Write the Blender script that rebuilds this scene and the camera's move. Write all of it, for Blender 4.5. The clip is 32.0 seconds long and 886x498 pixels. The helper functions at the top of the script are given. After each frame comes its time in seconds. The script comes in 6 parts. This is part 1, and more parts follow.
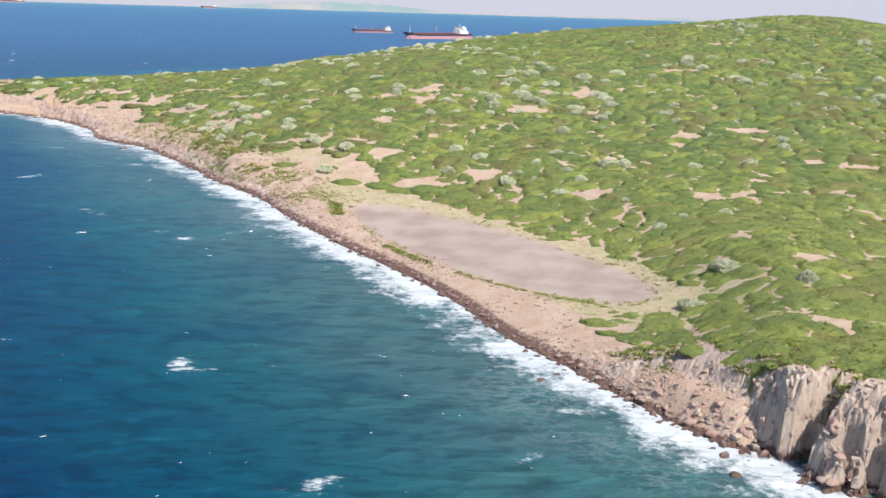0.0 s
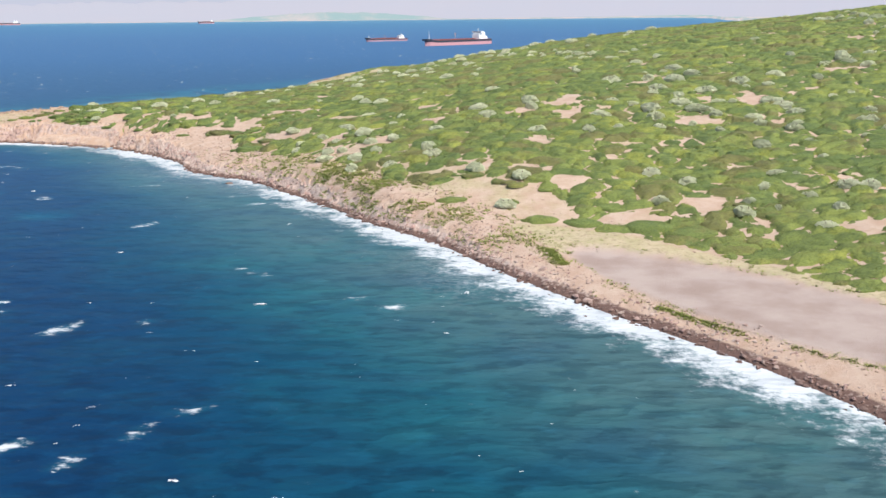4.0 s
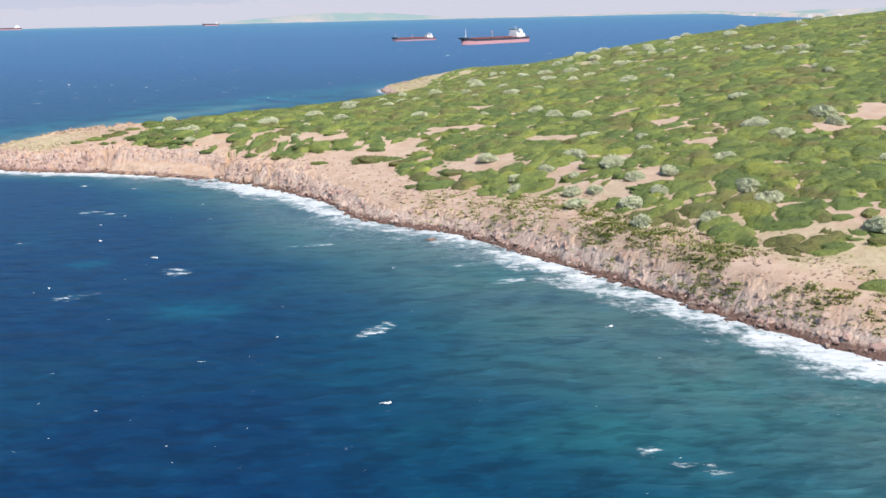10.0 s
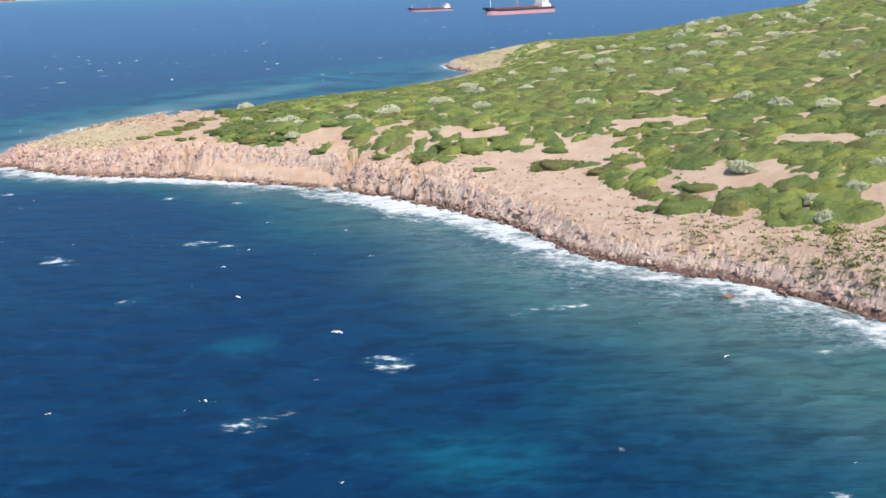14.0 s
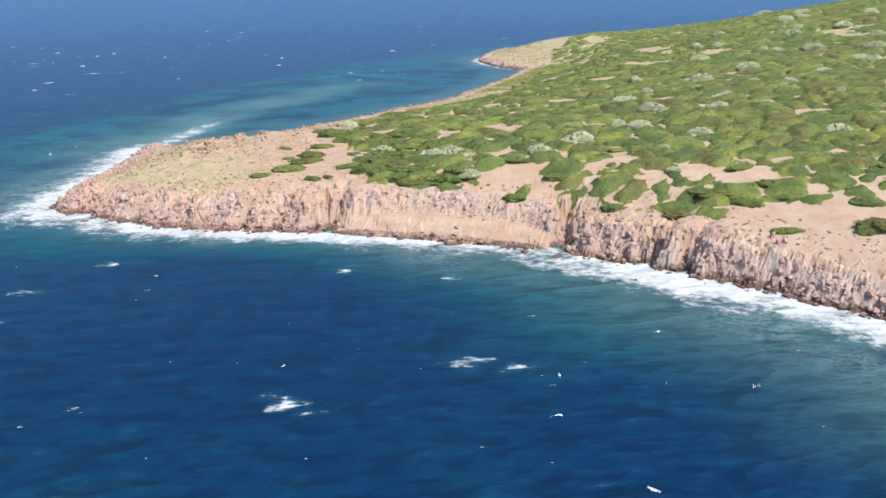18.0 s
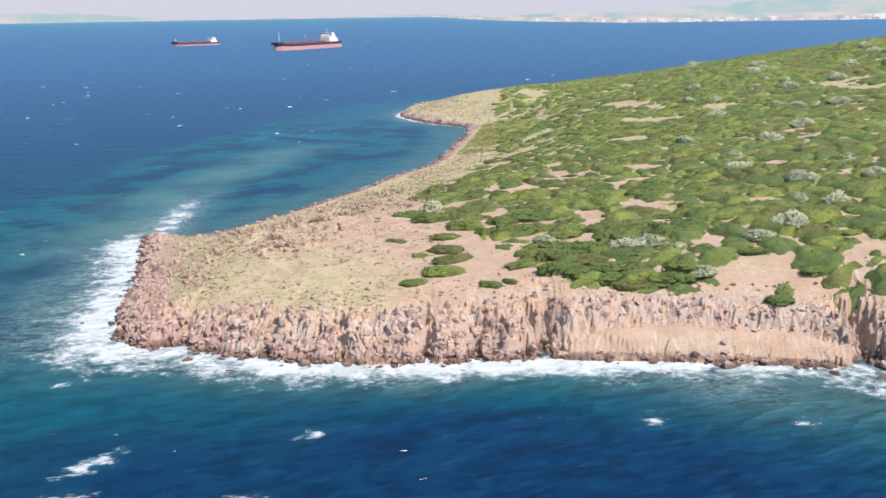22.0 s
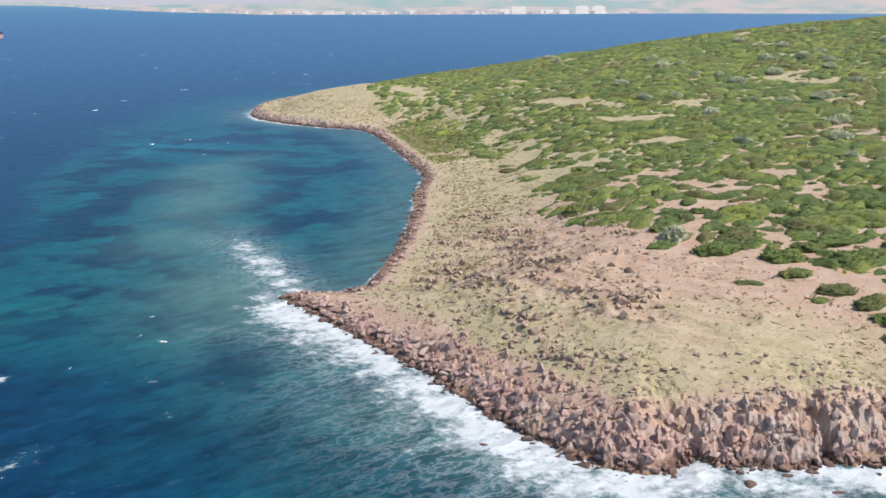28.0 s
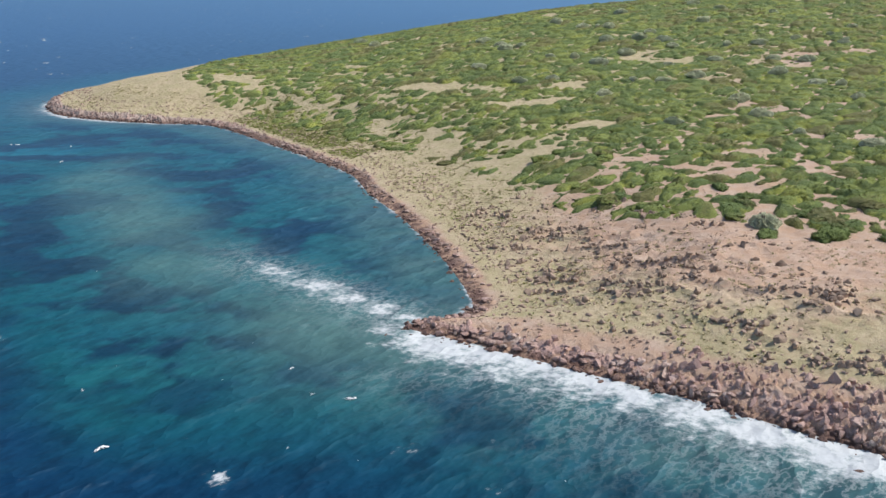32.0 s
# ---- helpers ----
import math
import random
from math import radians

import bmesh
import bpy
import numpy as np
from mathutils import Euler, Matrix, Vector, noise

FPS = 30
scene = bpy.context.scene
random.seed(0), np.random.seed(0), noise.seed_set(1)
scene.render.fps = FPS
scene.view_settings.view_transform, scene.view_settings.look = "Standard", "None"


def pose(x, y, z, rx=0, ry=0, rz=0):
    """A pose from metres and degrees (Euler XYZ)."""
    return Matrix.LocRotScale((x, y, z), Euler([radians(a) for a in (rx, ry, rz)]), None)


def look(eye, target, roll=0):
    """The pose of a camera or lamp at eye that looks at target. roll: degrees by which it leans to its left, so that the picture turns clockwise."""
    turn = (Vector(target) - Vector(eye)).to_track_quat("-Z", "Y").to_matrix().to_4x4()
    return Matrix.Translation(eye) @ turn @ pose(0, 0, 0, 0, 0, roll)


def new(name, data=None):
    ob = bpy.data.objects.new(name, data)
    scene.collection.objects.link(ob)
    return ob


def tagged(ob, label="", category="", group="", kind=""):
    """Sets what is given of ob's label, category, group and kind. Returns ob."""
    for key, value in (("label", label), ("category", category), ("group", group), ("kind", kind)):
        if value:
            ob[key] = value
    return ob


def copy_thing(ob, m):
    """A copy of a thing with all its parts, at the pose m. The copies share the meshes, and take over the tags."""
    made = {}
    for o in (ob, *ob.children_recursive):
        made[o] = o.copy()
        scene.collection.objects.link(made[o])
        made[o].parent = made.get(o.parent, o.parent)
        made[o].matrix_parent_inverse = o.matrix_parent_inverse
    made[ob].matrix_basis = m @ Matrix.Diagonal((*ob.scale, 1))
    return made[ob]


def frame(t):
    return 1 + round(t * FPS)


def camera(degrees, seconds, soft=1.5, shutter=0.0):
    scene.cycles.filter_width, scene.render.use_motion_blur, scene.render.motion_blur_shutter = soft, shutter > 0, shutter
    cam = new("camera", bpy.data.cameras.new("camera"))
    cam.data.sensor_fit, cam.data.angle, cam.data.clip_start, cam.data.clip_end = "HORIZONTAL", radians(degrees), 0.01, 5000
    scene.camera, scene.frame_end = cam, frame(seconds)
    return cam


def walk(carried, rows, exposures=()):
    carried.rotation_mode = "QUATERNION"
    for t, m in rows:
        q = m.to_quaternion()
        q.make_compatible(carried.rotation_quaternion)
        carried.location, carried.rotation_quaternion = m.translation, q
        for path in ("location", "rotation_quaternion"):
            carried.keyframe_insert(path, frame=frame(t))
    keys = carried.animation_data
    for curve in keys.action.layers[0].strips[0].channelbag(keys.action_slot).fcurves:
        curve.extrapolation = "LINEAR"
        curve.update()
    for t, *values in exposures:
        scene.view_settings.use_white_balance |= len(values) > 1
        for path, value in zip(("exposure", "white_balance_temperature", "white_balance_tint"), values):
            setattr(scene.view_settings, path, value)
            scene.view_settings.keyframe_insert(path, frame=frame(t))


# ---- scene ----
cam = camera(48.0, 32.0)
PATH = [
    (0, (2.522, 0.695, 35.264), (2.459, 2.638, 34.796), 1.7),
    (0.5, (-2.195, 3.651, 35.173), (-2.256, 5.595, 34.704), 1.8),
    (1, (-7.04, 7.256, 34.989), (-7.099, 9.2, 34.522), 1.4),
    (1.5, (-11.437, 10.943, 34.735), (-11.495, 12.888, 34.273), 0.9),
    (2, (-15.812, 15.106, 34.55), (-15.871, 17.052, 34.091), 0.4),
    (2.5, (-20.357, 19.411, 34.34), (-20.415, 21.357, 33.883), 0.1),
    (3, (-24.425, 23.586, 34.26), (-24.484, 25.533, 33.803), -0.2),
    (3.5, (-28.289, 28.0, 34.31), (-28.35, 29.946, 33.853), -0.4),
    (5.5, (-44.17, 47.964, 33.575), (-44.232, 49.91, 33.119), -0.8),
    (6, (-48.103, 53.433, 33.479), (-48.165, 55.379, 33.023), -0.8),
    (6.5, (-51.951, 58.873, 33.117), (-52.014, 60.82, 32.662), -0.9),
    (7, (-55.552, 63.887, 32.826), (-55.615, 65.834, 32.373), -1.0),
    (7.5, (-59.215, 69.084, 32.637), (-59.278, 71.031, 32.184), -1.0),
    (8, (-63.005, 74.704, 32.398), (-63.069, 76.651, 31.945), -1.1),
    (8.5, (-66.787, 80.489, 32.349), (-66.851, 82.436, 31.895), -1.2),
    (9, (-70.207, 85.898, 32.328), (-70.272, 87.844, 31.873), -1.3),
    (9.5, (-73.712, 91.441, 32.121), (-73.776, 93.387, 31.666), -1.3),
    (10, (-77.624, 97.379, 31.97), (-77.687, 99.325, 31.513), -1.3),
    (10.5, (-81.216, 103.116, 31.704), (-81.28, 105.061, 31.245), -1.3),
    (11, (-85.296, 109.335, 31.476), (-85.363, 111.28, 31.014), -1.4),
    (11.5, (-88.968, 115.304, 31.228), (-89.034, 117.248, 30.761), -1.4),
    (12, (-93.134, 121.543, 30.984), (-93.199, 123.485, 30.511), -1.4),
    (12.5, (-96.786, 127.048, 30.681), (-96.848, 128.989, 30.201), -1.4),
    (13, (-101.129, 132.762, 30.671), (-101.188, 134.7, 30.181), -1.4),
    (13.5, (-105.328, 138.23, 30.585), (-105.384, 140.166, 30.086), -1.4),
    (14, (-109.68, 143.649, 30.841), (-109.734, 145.582, 30.33), -1.5),
    (14.5, (-114.733, 149.68, 31.122), (-114.781, 151.61, 30.601), -1.4),
    (15, (-119.704, 155.289, 31.382), (-119.749, 157.217, 30.852), -1.5),
    (15.5, (-124.545, 160.265, 31.54), (-124.584, 162.191, 31.002), -1.5),
    (17.5, (-144.946, 179.74, 33.145), (-144.894, 181.661, 32.59), -1.2),
    (18, (-150.294, 184.514, 33.425), (-150.199, 186.435, 32.877), -1.2),
    (18.5, (-155.516, 189.302, 33.5), (-155.371, 191.223, 32.964), -1.1),
    (19, (-161.338, 194.735, 33.469), (-161.142, 196.655, 32.945), -1.1),
    (19.5, (-166.537, 199.329, 33.586), (-166.295, 201.246, 33.071), -1.1),
    (20, (-171.724, 203.795, 33.668), (-171.439, 205.708, 33.16), -1.1),
    (20.5, (-177.107, 208.414, 33.603), (-176.773, 210.323, 33.108), -1.1),
    (21, (-182.636, 213.375, 33.597), (-182.243, 215.276, 33.115), -1.0),
    (21.5, (-187.925, 218.096, 33.694), (-187.474, 219.986, 33.22), -0.8),
    (22, (-193.84, 223.215, 33.815), (-193.325, 225.091, 33.352), -0.9),
    (22.5, (-199.074, 228.029, 33.956), (-198.501, 229.889, 33.498), -0.7),
    (23, (-204.527, 233.034, 33.964), (-203.894, 234.877, 33.513), -0.7),
    (23.5, (-209.204, 237.442, 33.963), (-208.517, 239.267, 33.52), -0.5),
    (24, (-214.378, 242.598, 33.896), (-213.632, 244.403, 33.464), -0.6),
    (24.5, (-219.32, 247.612, 33.813), (-218.519, 249.395, 33.387), -0.3),
    (25, (-224.346, 252.829, 33.728), (-223.49, 254.588, 33.31), -0.3),
    (25.5, (-229.191, 258.072, 33.525), (-228.28, 259.802, 33.106), -0.1),
    (27.5, (-246.522, 278.047, 33.654), (-245.405, 279.638, 33.184), 0.3),
    (28, (-250.645, 283.14, 33.659), (-249.478, 284.692, 33.176), 0.1),
    (28.5, (-254.64, 288.078, 33.652), (-253.424, 289.587, 33.157), 0.2),
    (29, (-258.643, 293.329, 33.749), (-257.362, 294.781, 33.249), 0.3),
    (29.5, (-262.152, 298.515, 34.001), (-260.814, 299.912, 33.493), 0.2),
    (30, (-265.669, 304.415, 34.067), (-264.269, 305.746, 33.55), 0.2),
    (30.5, (-268.386, 309.607, 34.059), (-266.935, 310.881, 33.538), 0.4),
    (31, (-271.122, 315.373, 33.861), (-269.617, 316.583, 33.34), 0.4),
    (31.5, (-273.557, 321.037, 33.713), (-272.003, 322.184, 33.193), 0.4),
    (32, (-275.834, 327.388, 33.807), (-274.229, 328.464, 33.29), 0.4),
]
walk(cam, [(t, look(eye, target, roll)) for t, eye, target, roll in PATH], [(0, 0.36), (24, 0.36), (28, 0.20), (31, 0.06), (32, 0.04)])

# ---- light ----
SUN = Vector((0.58, -0.68, 1.06)).normalized()
world = bpy.data.worlds.new("sky")
scene.world = world
world.use_nodes = True
wn = world.node_tree.nodes
sky = wn.new("ShaderNodeTexSky")
sky.sky_type = "NISHITA"
sky.sun_disc = False
sky.sun_elevation = math.asin(SUN.z)
sky.sun_rotation = math.atan2(SUN.x, SUN.y)
sky.air_density = 1.0
sky.dust_density = 1.2
sky.ozone_density = 1.5
wn["Background"].inputs["Strength"].default_value = 0.14
world.node_tree.links.new(sky.outputs["Color"], wn["Background"].inputs["Color"])
sun = new("sun", bpy.data.lights.new("sun", "SUN"))
sun.data.energy = 4.6
sun.data.angle = radians(0.6)
sun.data.color = (1.0, 0.95, 0.87)
sun.matrix_world = look((0, 0, 0), -SUN)


# ---- number helpers ----
def hash2(i, j, k=0):
    n = (i.astype(np.int64) * 374761393 + j.astype(np.int64) * 668265263 + k * 144269504) & 0xFFFFFFFF
    n = ((n ^ (n >> 13)) * 1274126177) & 0xFFFFFFFF
    n = ((n ^ (n >> 15)) * 2246822519) & 0xFFFFFFFF
    return ((n ^ (n >> 16)) & 0xFFFFFF) / float(0xFFFFFF)


def vnoise(x, y, k=0):
    i, j = np.floor(x), np.floor(y)
    u, v = x - i, y - j
    u, v = u * u * (3 - 2 * u), v * v * (3 - 2 * v)
    a, b = hash2(i, j, k), hash2(i + 1, j, k)
    c, d = hash2(i, j + 1, k), hash2(i + 1, j + 1, k)
    return (a * (1 - u) + b * u) * (1 - v) + (c * (1 - u) + d * u) * v


def fbm(x, y, k=0, octaves=4):
    out, amp, total = 0.0, 1.0, 0.0
    for o in range(octaves):
        out = out + amp * vnoise(x * 2 ** o + 17.3 * o, y * 2 ** o - 9.1 * o, k + o)
        total += amp
        amp *= 0.5
    return out / total


def worley(x, y, k=0):
    """Nearest and second nearest distance to scattered points, and the nearest one's number."""
    i, j = np.floor(x), np.floor(y)
    f1 = np.full(x.shape, 9.0)
    f2 = np.full(x.shape, 9.0)
    idn = np.zeros(x.shape)
    for a in (-1, 0, 1):
        for b in (-1, 0, 1):
            px = i + a + hash2(i + a, j + b, k)
            py = j + b + hash2(i + a, j + b, k + 7)
            d = np.hypot(px - x, py - y)
            near = d < f1
            f2 = np.where(near, f1, np.minimum(f2, d))
            idn = np.where(near, hash2(i + a, j + b, k + 13), idn)
            f1 = np.minimum(f1, d)
    return f1, f2, idn


def step(a, b, x):
    t = np.clip((x - a) / (b - a), 0, 1)
    return t * t * (3 - 2 * t)


# ---- the plan: coast, hill, zones ----
COAST = [(75, 20), (48, 52), (36, 66), (30, 72.5), (27, 77), (23, 81), (17, 90), (12, 98), (6, 107), (0, 120), (-8, 133), (-17, 146),
         (-27, 162), (-38, 182), (-50, 198), (-58, 211), (-68, 226), (-79, 241), (-89, 249), (-97, 257), (-103, 270), (-112, 281)]
COAST += [(-119, 287), (-129, 297), (-144, 305), (-160, 311), (-172, 314), (-184, 318), (-193, 325), (-200, 329), (-201, 338),
          (-200, 350), (-199, 365), (-199, 378), (-198, 384), (-191, 381), (-185, 385), (-176, 394), (-161, 411), (-148, 428)]
COAST += [(-137, 441), (-129, 457), (-117, 484), (-108, 508), (-114, 524), (-118, 545), (-114, 562), (-95, 585), (-55, 600), (0, 612),
          (90, 620), (200, 600), (300, 540), (360, 420), (360, 260), (300, 120), (220, 30), (140, -10), (100, 0)]
# number on the coast, height of the crag, where the slope behind it begins and ends
SLOPE = [(0, 6.2, 1, 8), (4.2, 6.2, 1, 8), (5, 4.2, 2, 12), (6, 1.6, 4, 20), (7, 0.2, 12, 40), (8, 0, 28, 55), (11, 0, 28, 55), (12, .5, 20, 46),
         (13, 1.4, 6, 25), (14, 3.3, 3, 18), (16, 3.4, 2, 22), (18, 2.4, 2, 27), (19, 1.5, 3, 31), (20, 2.5, 3, 32), (22, 3.4, 2, 24)]
SLOPE += [(23, 2.2, 2, 14), (25, 3.0, 2, 11), (27, 2.8, 2, 14), (29, 2.1, 2, 18), (30, 1.5, 2, 18), (32, 0.8, 2, 23), (34, .4, 3, 29), (36, .1, 4, 40),
          (40, .1, 3, 40), (42, .3, 3, 40), (43, .4, 2, 30), (44, 1.2, 1, 16), (46, 1.3, 1, 16), (50, 2, 2, 30), (59, 4, 1, 10)]
# number on the coast, half width along it and depth in metres of the clefts in the cliffs
CLEFTS = [(3.65, .17, 4.2), (2.6, .12, 1.5), (22.1, .13, 3.6), (22.45, .1, 3.8), (23.2, .08, 4), (24.95, .08, 3.4), (25.45, .05, 1.8), (25.9, .06, 2.2), (26.6, .05, 1.6), (27.3, .08, 2.2), (28.2, .1, 2)]
# number on the coast, distance at which the scrub begins
SCRUB = [(0, 6), (4, 6), (5, 7), (6, 7), (7, 7), (7.6, 9), (8.1, 13), (8.6, 19), (9.1, 25), (9.7, 29), (11, 29), (12, 21), (13, 16), (14, 12), (15, 11), (16, 11), (17, 9), (18, 10),
         (19, 12), (20, 13), (22, 10), (23, 8), (24, 6), (25, 7), (26, 8), (30, 8), (40, 8), (42, 8), (44, 12), (47, 12), (59, 6)]
# y, and the x east of which scrub grows on the western point
POINT = [(300, -178), (322, -173), (334, -167), (351, -170), (365, -167), (377, -161), (400, -148), (421, -131), (445, -119), (457, -114),
         (507, -101), (530, -92), (545, -86), (570, -56), (600, -15)]
HILL = [-1.1, 2.2, 5.5, 3.2, 4.1, 3.2, -9.6, -7.2, 0.5, -8.7, 1.1, 5.4, 1.7, 2.1, 10.0, 7.8, 7.7, 1.9,
        7.2, 0.3, -2.8, 7.6, 9.7, 2.7, -6.8, -7.6, 16.6, 11.7, 0.7, 3.9, 4.6, 1.8, -2.9, -5.1, -2.5, 1.5]

# number on the coast, and how much of the crag's height there is bare rock; the rest is a bank of soil
ROCK = [(0, 6.2), (4.2, 5.6), (5, 3.4), (6, 1.5), (7, .2), (12, .4), (14, 1.0), (18, .9), (20, 1.2), (21.5, 2.3), (23, 2.2), (25, 2.7), (27, 1.9), (28, 1.7), (30, 1.2), (32, .6), (34, .3), (36, .1), (44, 1.2), (59, 4)]
# number on the coast, height of the first gentle rise from the water, and the distance it takes
FOOT = [(0, 1.7, 5), (6, 1.7, 5), (8, 1.6, 6), (11, 1.6, 6), (13, 1.7, 5), (30, 1.6, 5), (34, 1.0, 4), (35, .9, 4), (42, .9, 4), (43.5, 1.5, 5), (59, 1.6, 5)]
# number on the coast, half width along it and breadth in metres of the pebble beaches under the cliffs
BEACHES = [(24.05, 0.85, 3.8), (5.3, 0.95, 4.2)]
# swells of the lower slopes: x, y, reach, height
RISE = [(27, 119, 17, 2.9), (12, 146, 17, 1.3), (40, 165, 26, 0.2), (-6, 174, 17, -0.7), (-25, 205, 17, 1.4), (1, 226, 26, -0.4), (-38, 224, 17, 1.1), (-9, 242, 26, 0.2),
        (-54, 248, 17, 0.4), (-26, 267, 26, 0.8), (-73, 267, 17, 0.3), (-83, 283, 17, -0.2), (-54, 301, 26, -0.4), (-80, 330, 26, -0.4), (-115, 316, 17, 0.9), (-95, 344, 26, 1.1),
        (-144, 331, 17, 0.7), (-165, 337, 17, -0.4), (-143, 338, 26, 0.2), (-135, 395, 24, 0.5), (-100, 420, 24, 0.7), (-60, 455, 26, 1.1), (-160, 391, 12, 0.8)]


def spline(points, per):
    """A closed smooth line through the points, and each sample's number on it."""
    p = np.array(points, float)
    n = len(p)
    out, num = [], []
    for i in range(n):
        a, b, c, d = p[i - 1], p[i], p[(i + 1) % n], p[(i + 2) % n]
        count = max(2, int(np.hypot(*(c - b)) / per))
        t = (np.arange(count) / count)[:, None]
        out.append(0.5 * (2 * b + (c - a) * t + (2 * a - 5 * b + 4 * c - d) * t ** 2 + (3 * b - a - 3 * c + d) * t ** 3))
        num.append(i + t[:, 0])
    return np.vstack(out), np.concatenate(num)


shore, shore_num = spline(COAST, 0.6)
ahead = np.roll(shore, -1, 0) - np.roll(shore, 1, 0)
ahead /= np.linalg.norm(ahead, axis=1)[:, None]
inward = np.stack([ahead[:, 1], -ahead[:, 0]], 1)      # the land lies to the right of the way along the coast
from mathutils import kdtree
tree = kdtree.KDTree(len(shore))
for index, q in enumerate(shore):
    tree.insert((q[0], q[1], 0), index)
tree.balance()


def coast(x, y):
    """Signed distance to the shore line (inland positive) and the number on it."""
    flat = np.stack([x.ravel(), y.ravel()], 1)
    near = np.array([tree.find((a, b, 0))[1] for a, b in flat.tolist()])
    away = flat - shore[near]
    d = np.hypot(away[:, 0], away[:, 1]) * np.where((away * inward[near]).sum(1) >= 0, 1, -1)
    return d.reshape(x.shape), shore_num[near].reshape(x.shape)


def along(table, u, column=1):
    return np.interp(u, [r[0] for r in table], [r[column] for r in table])


posts = np.arange(0, len(shore), 10)


def eased(table, x, y, d, columns=(1,)):
    """Values of a table on the coast, blended between the stretches of shore that lie about equally near."""
    x, y, d = np.broadcast_arrays(x, y, d)
    fx, fy, fd = x.ravel(), y.ravel(), np.abs(d).ravel()
    values = np.stack([along(table, shore_num[posts], c) for c in columns], 1)
    out = np.empty((len(fx), len(columns)))
    for i in range(0, len(fx), 8000):
        gap = np.hypot(fx[i:i + 8000, None] - shore[posts, 0], fy[i:i + 8000, None] - shore[posts, 1]).astype(np.float32)
        w = np.exp(-(gap - gap.min(1)[:, None]) / (0.6 + 0.22 * fd[i:i + 8000, None]))
        out[i:i + 8000] = (w @ values) / w.sum(1)[:, None]
    return [out[:, k].reshape(x.shape) for k in range(len(columns))]


def hill(x, y):
    out, n = 0.0, 0
    for cy in (60, 170, 280, 390, 500, 610):
        for cx in (-210, -110, -10, 90, 190, 290):
            out = out + HILL[n] * np.exp(-((x - cx) ** 2 + (y - cy) ** 2) / (2 * 95.0 ** 2))
            n += 1
    out = out + 2.8 * np.exp(-((x + 84) / 24) ** 2 - ((y - 545) / 28) ** 2)
    out = out + 4.7 * np.exp(-((x - 128) ** 2 + (y - 393) ** 2) / 40.0 ** 2)
    for cx, cy, reach, high in RISE:
        out = out + high * np.exp(-((x - cx) ** 2 + (y - cy) ** 2) / (2 * reach ** 2))
    return np.maximum(out, 2.2 + 0.3 * np.sin(x * 0.05))


def pond_reach(x, y):
    """1 on the rim of the dry pond, a long oval with a pointed south end, and more outside it."""
    c, s = math.cos(radians(-52.5)), math.sin(radians(-52.5))
    u, v = (x - 2.6) * c + (y - 144.3) * s, -(x - 2.6) * s + (y - 144.3) * c
    half = 10.0 + 0.05 * u + 1.6 * (fbm(x * 0.1, y * 0.1, 41) - 0.5)
    return np.hypot(u / 35.0, v / half)


def pond(x, y):
    """1 inside the dry pond, 0 outside."""
    return 1 - step(0.9, 1.04, pond_reach(x, y))


def beach(u):
    """Breadth of the pebble beach at a number on the coast."""
    return sum(broad * np.exp(-((u - at) / half) ** 4) for at, half, broad in BEACHES)


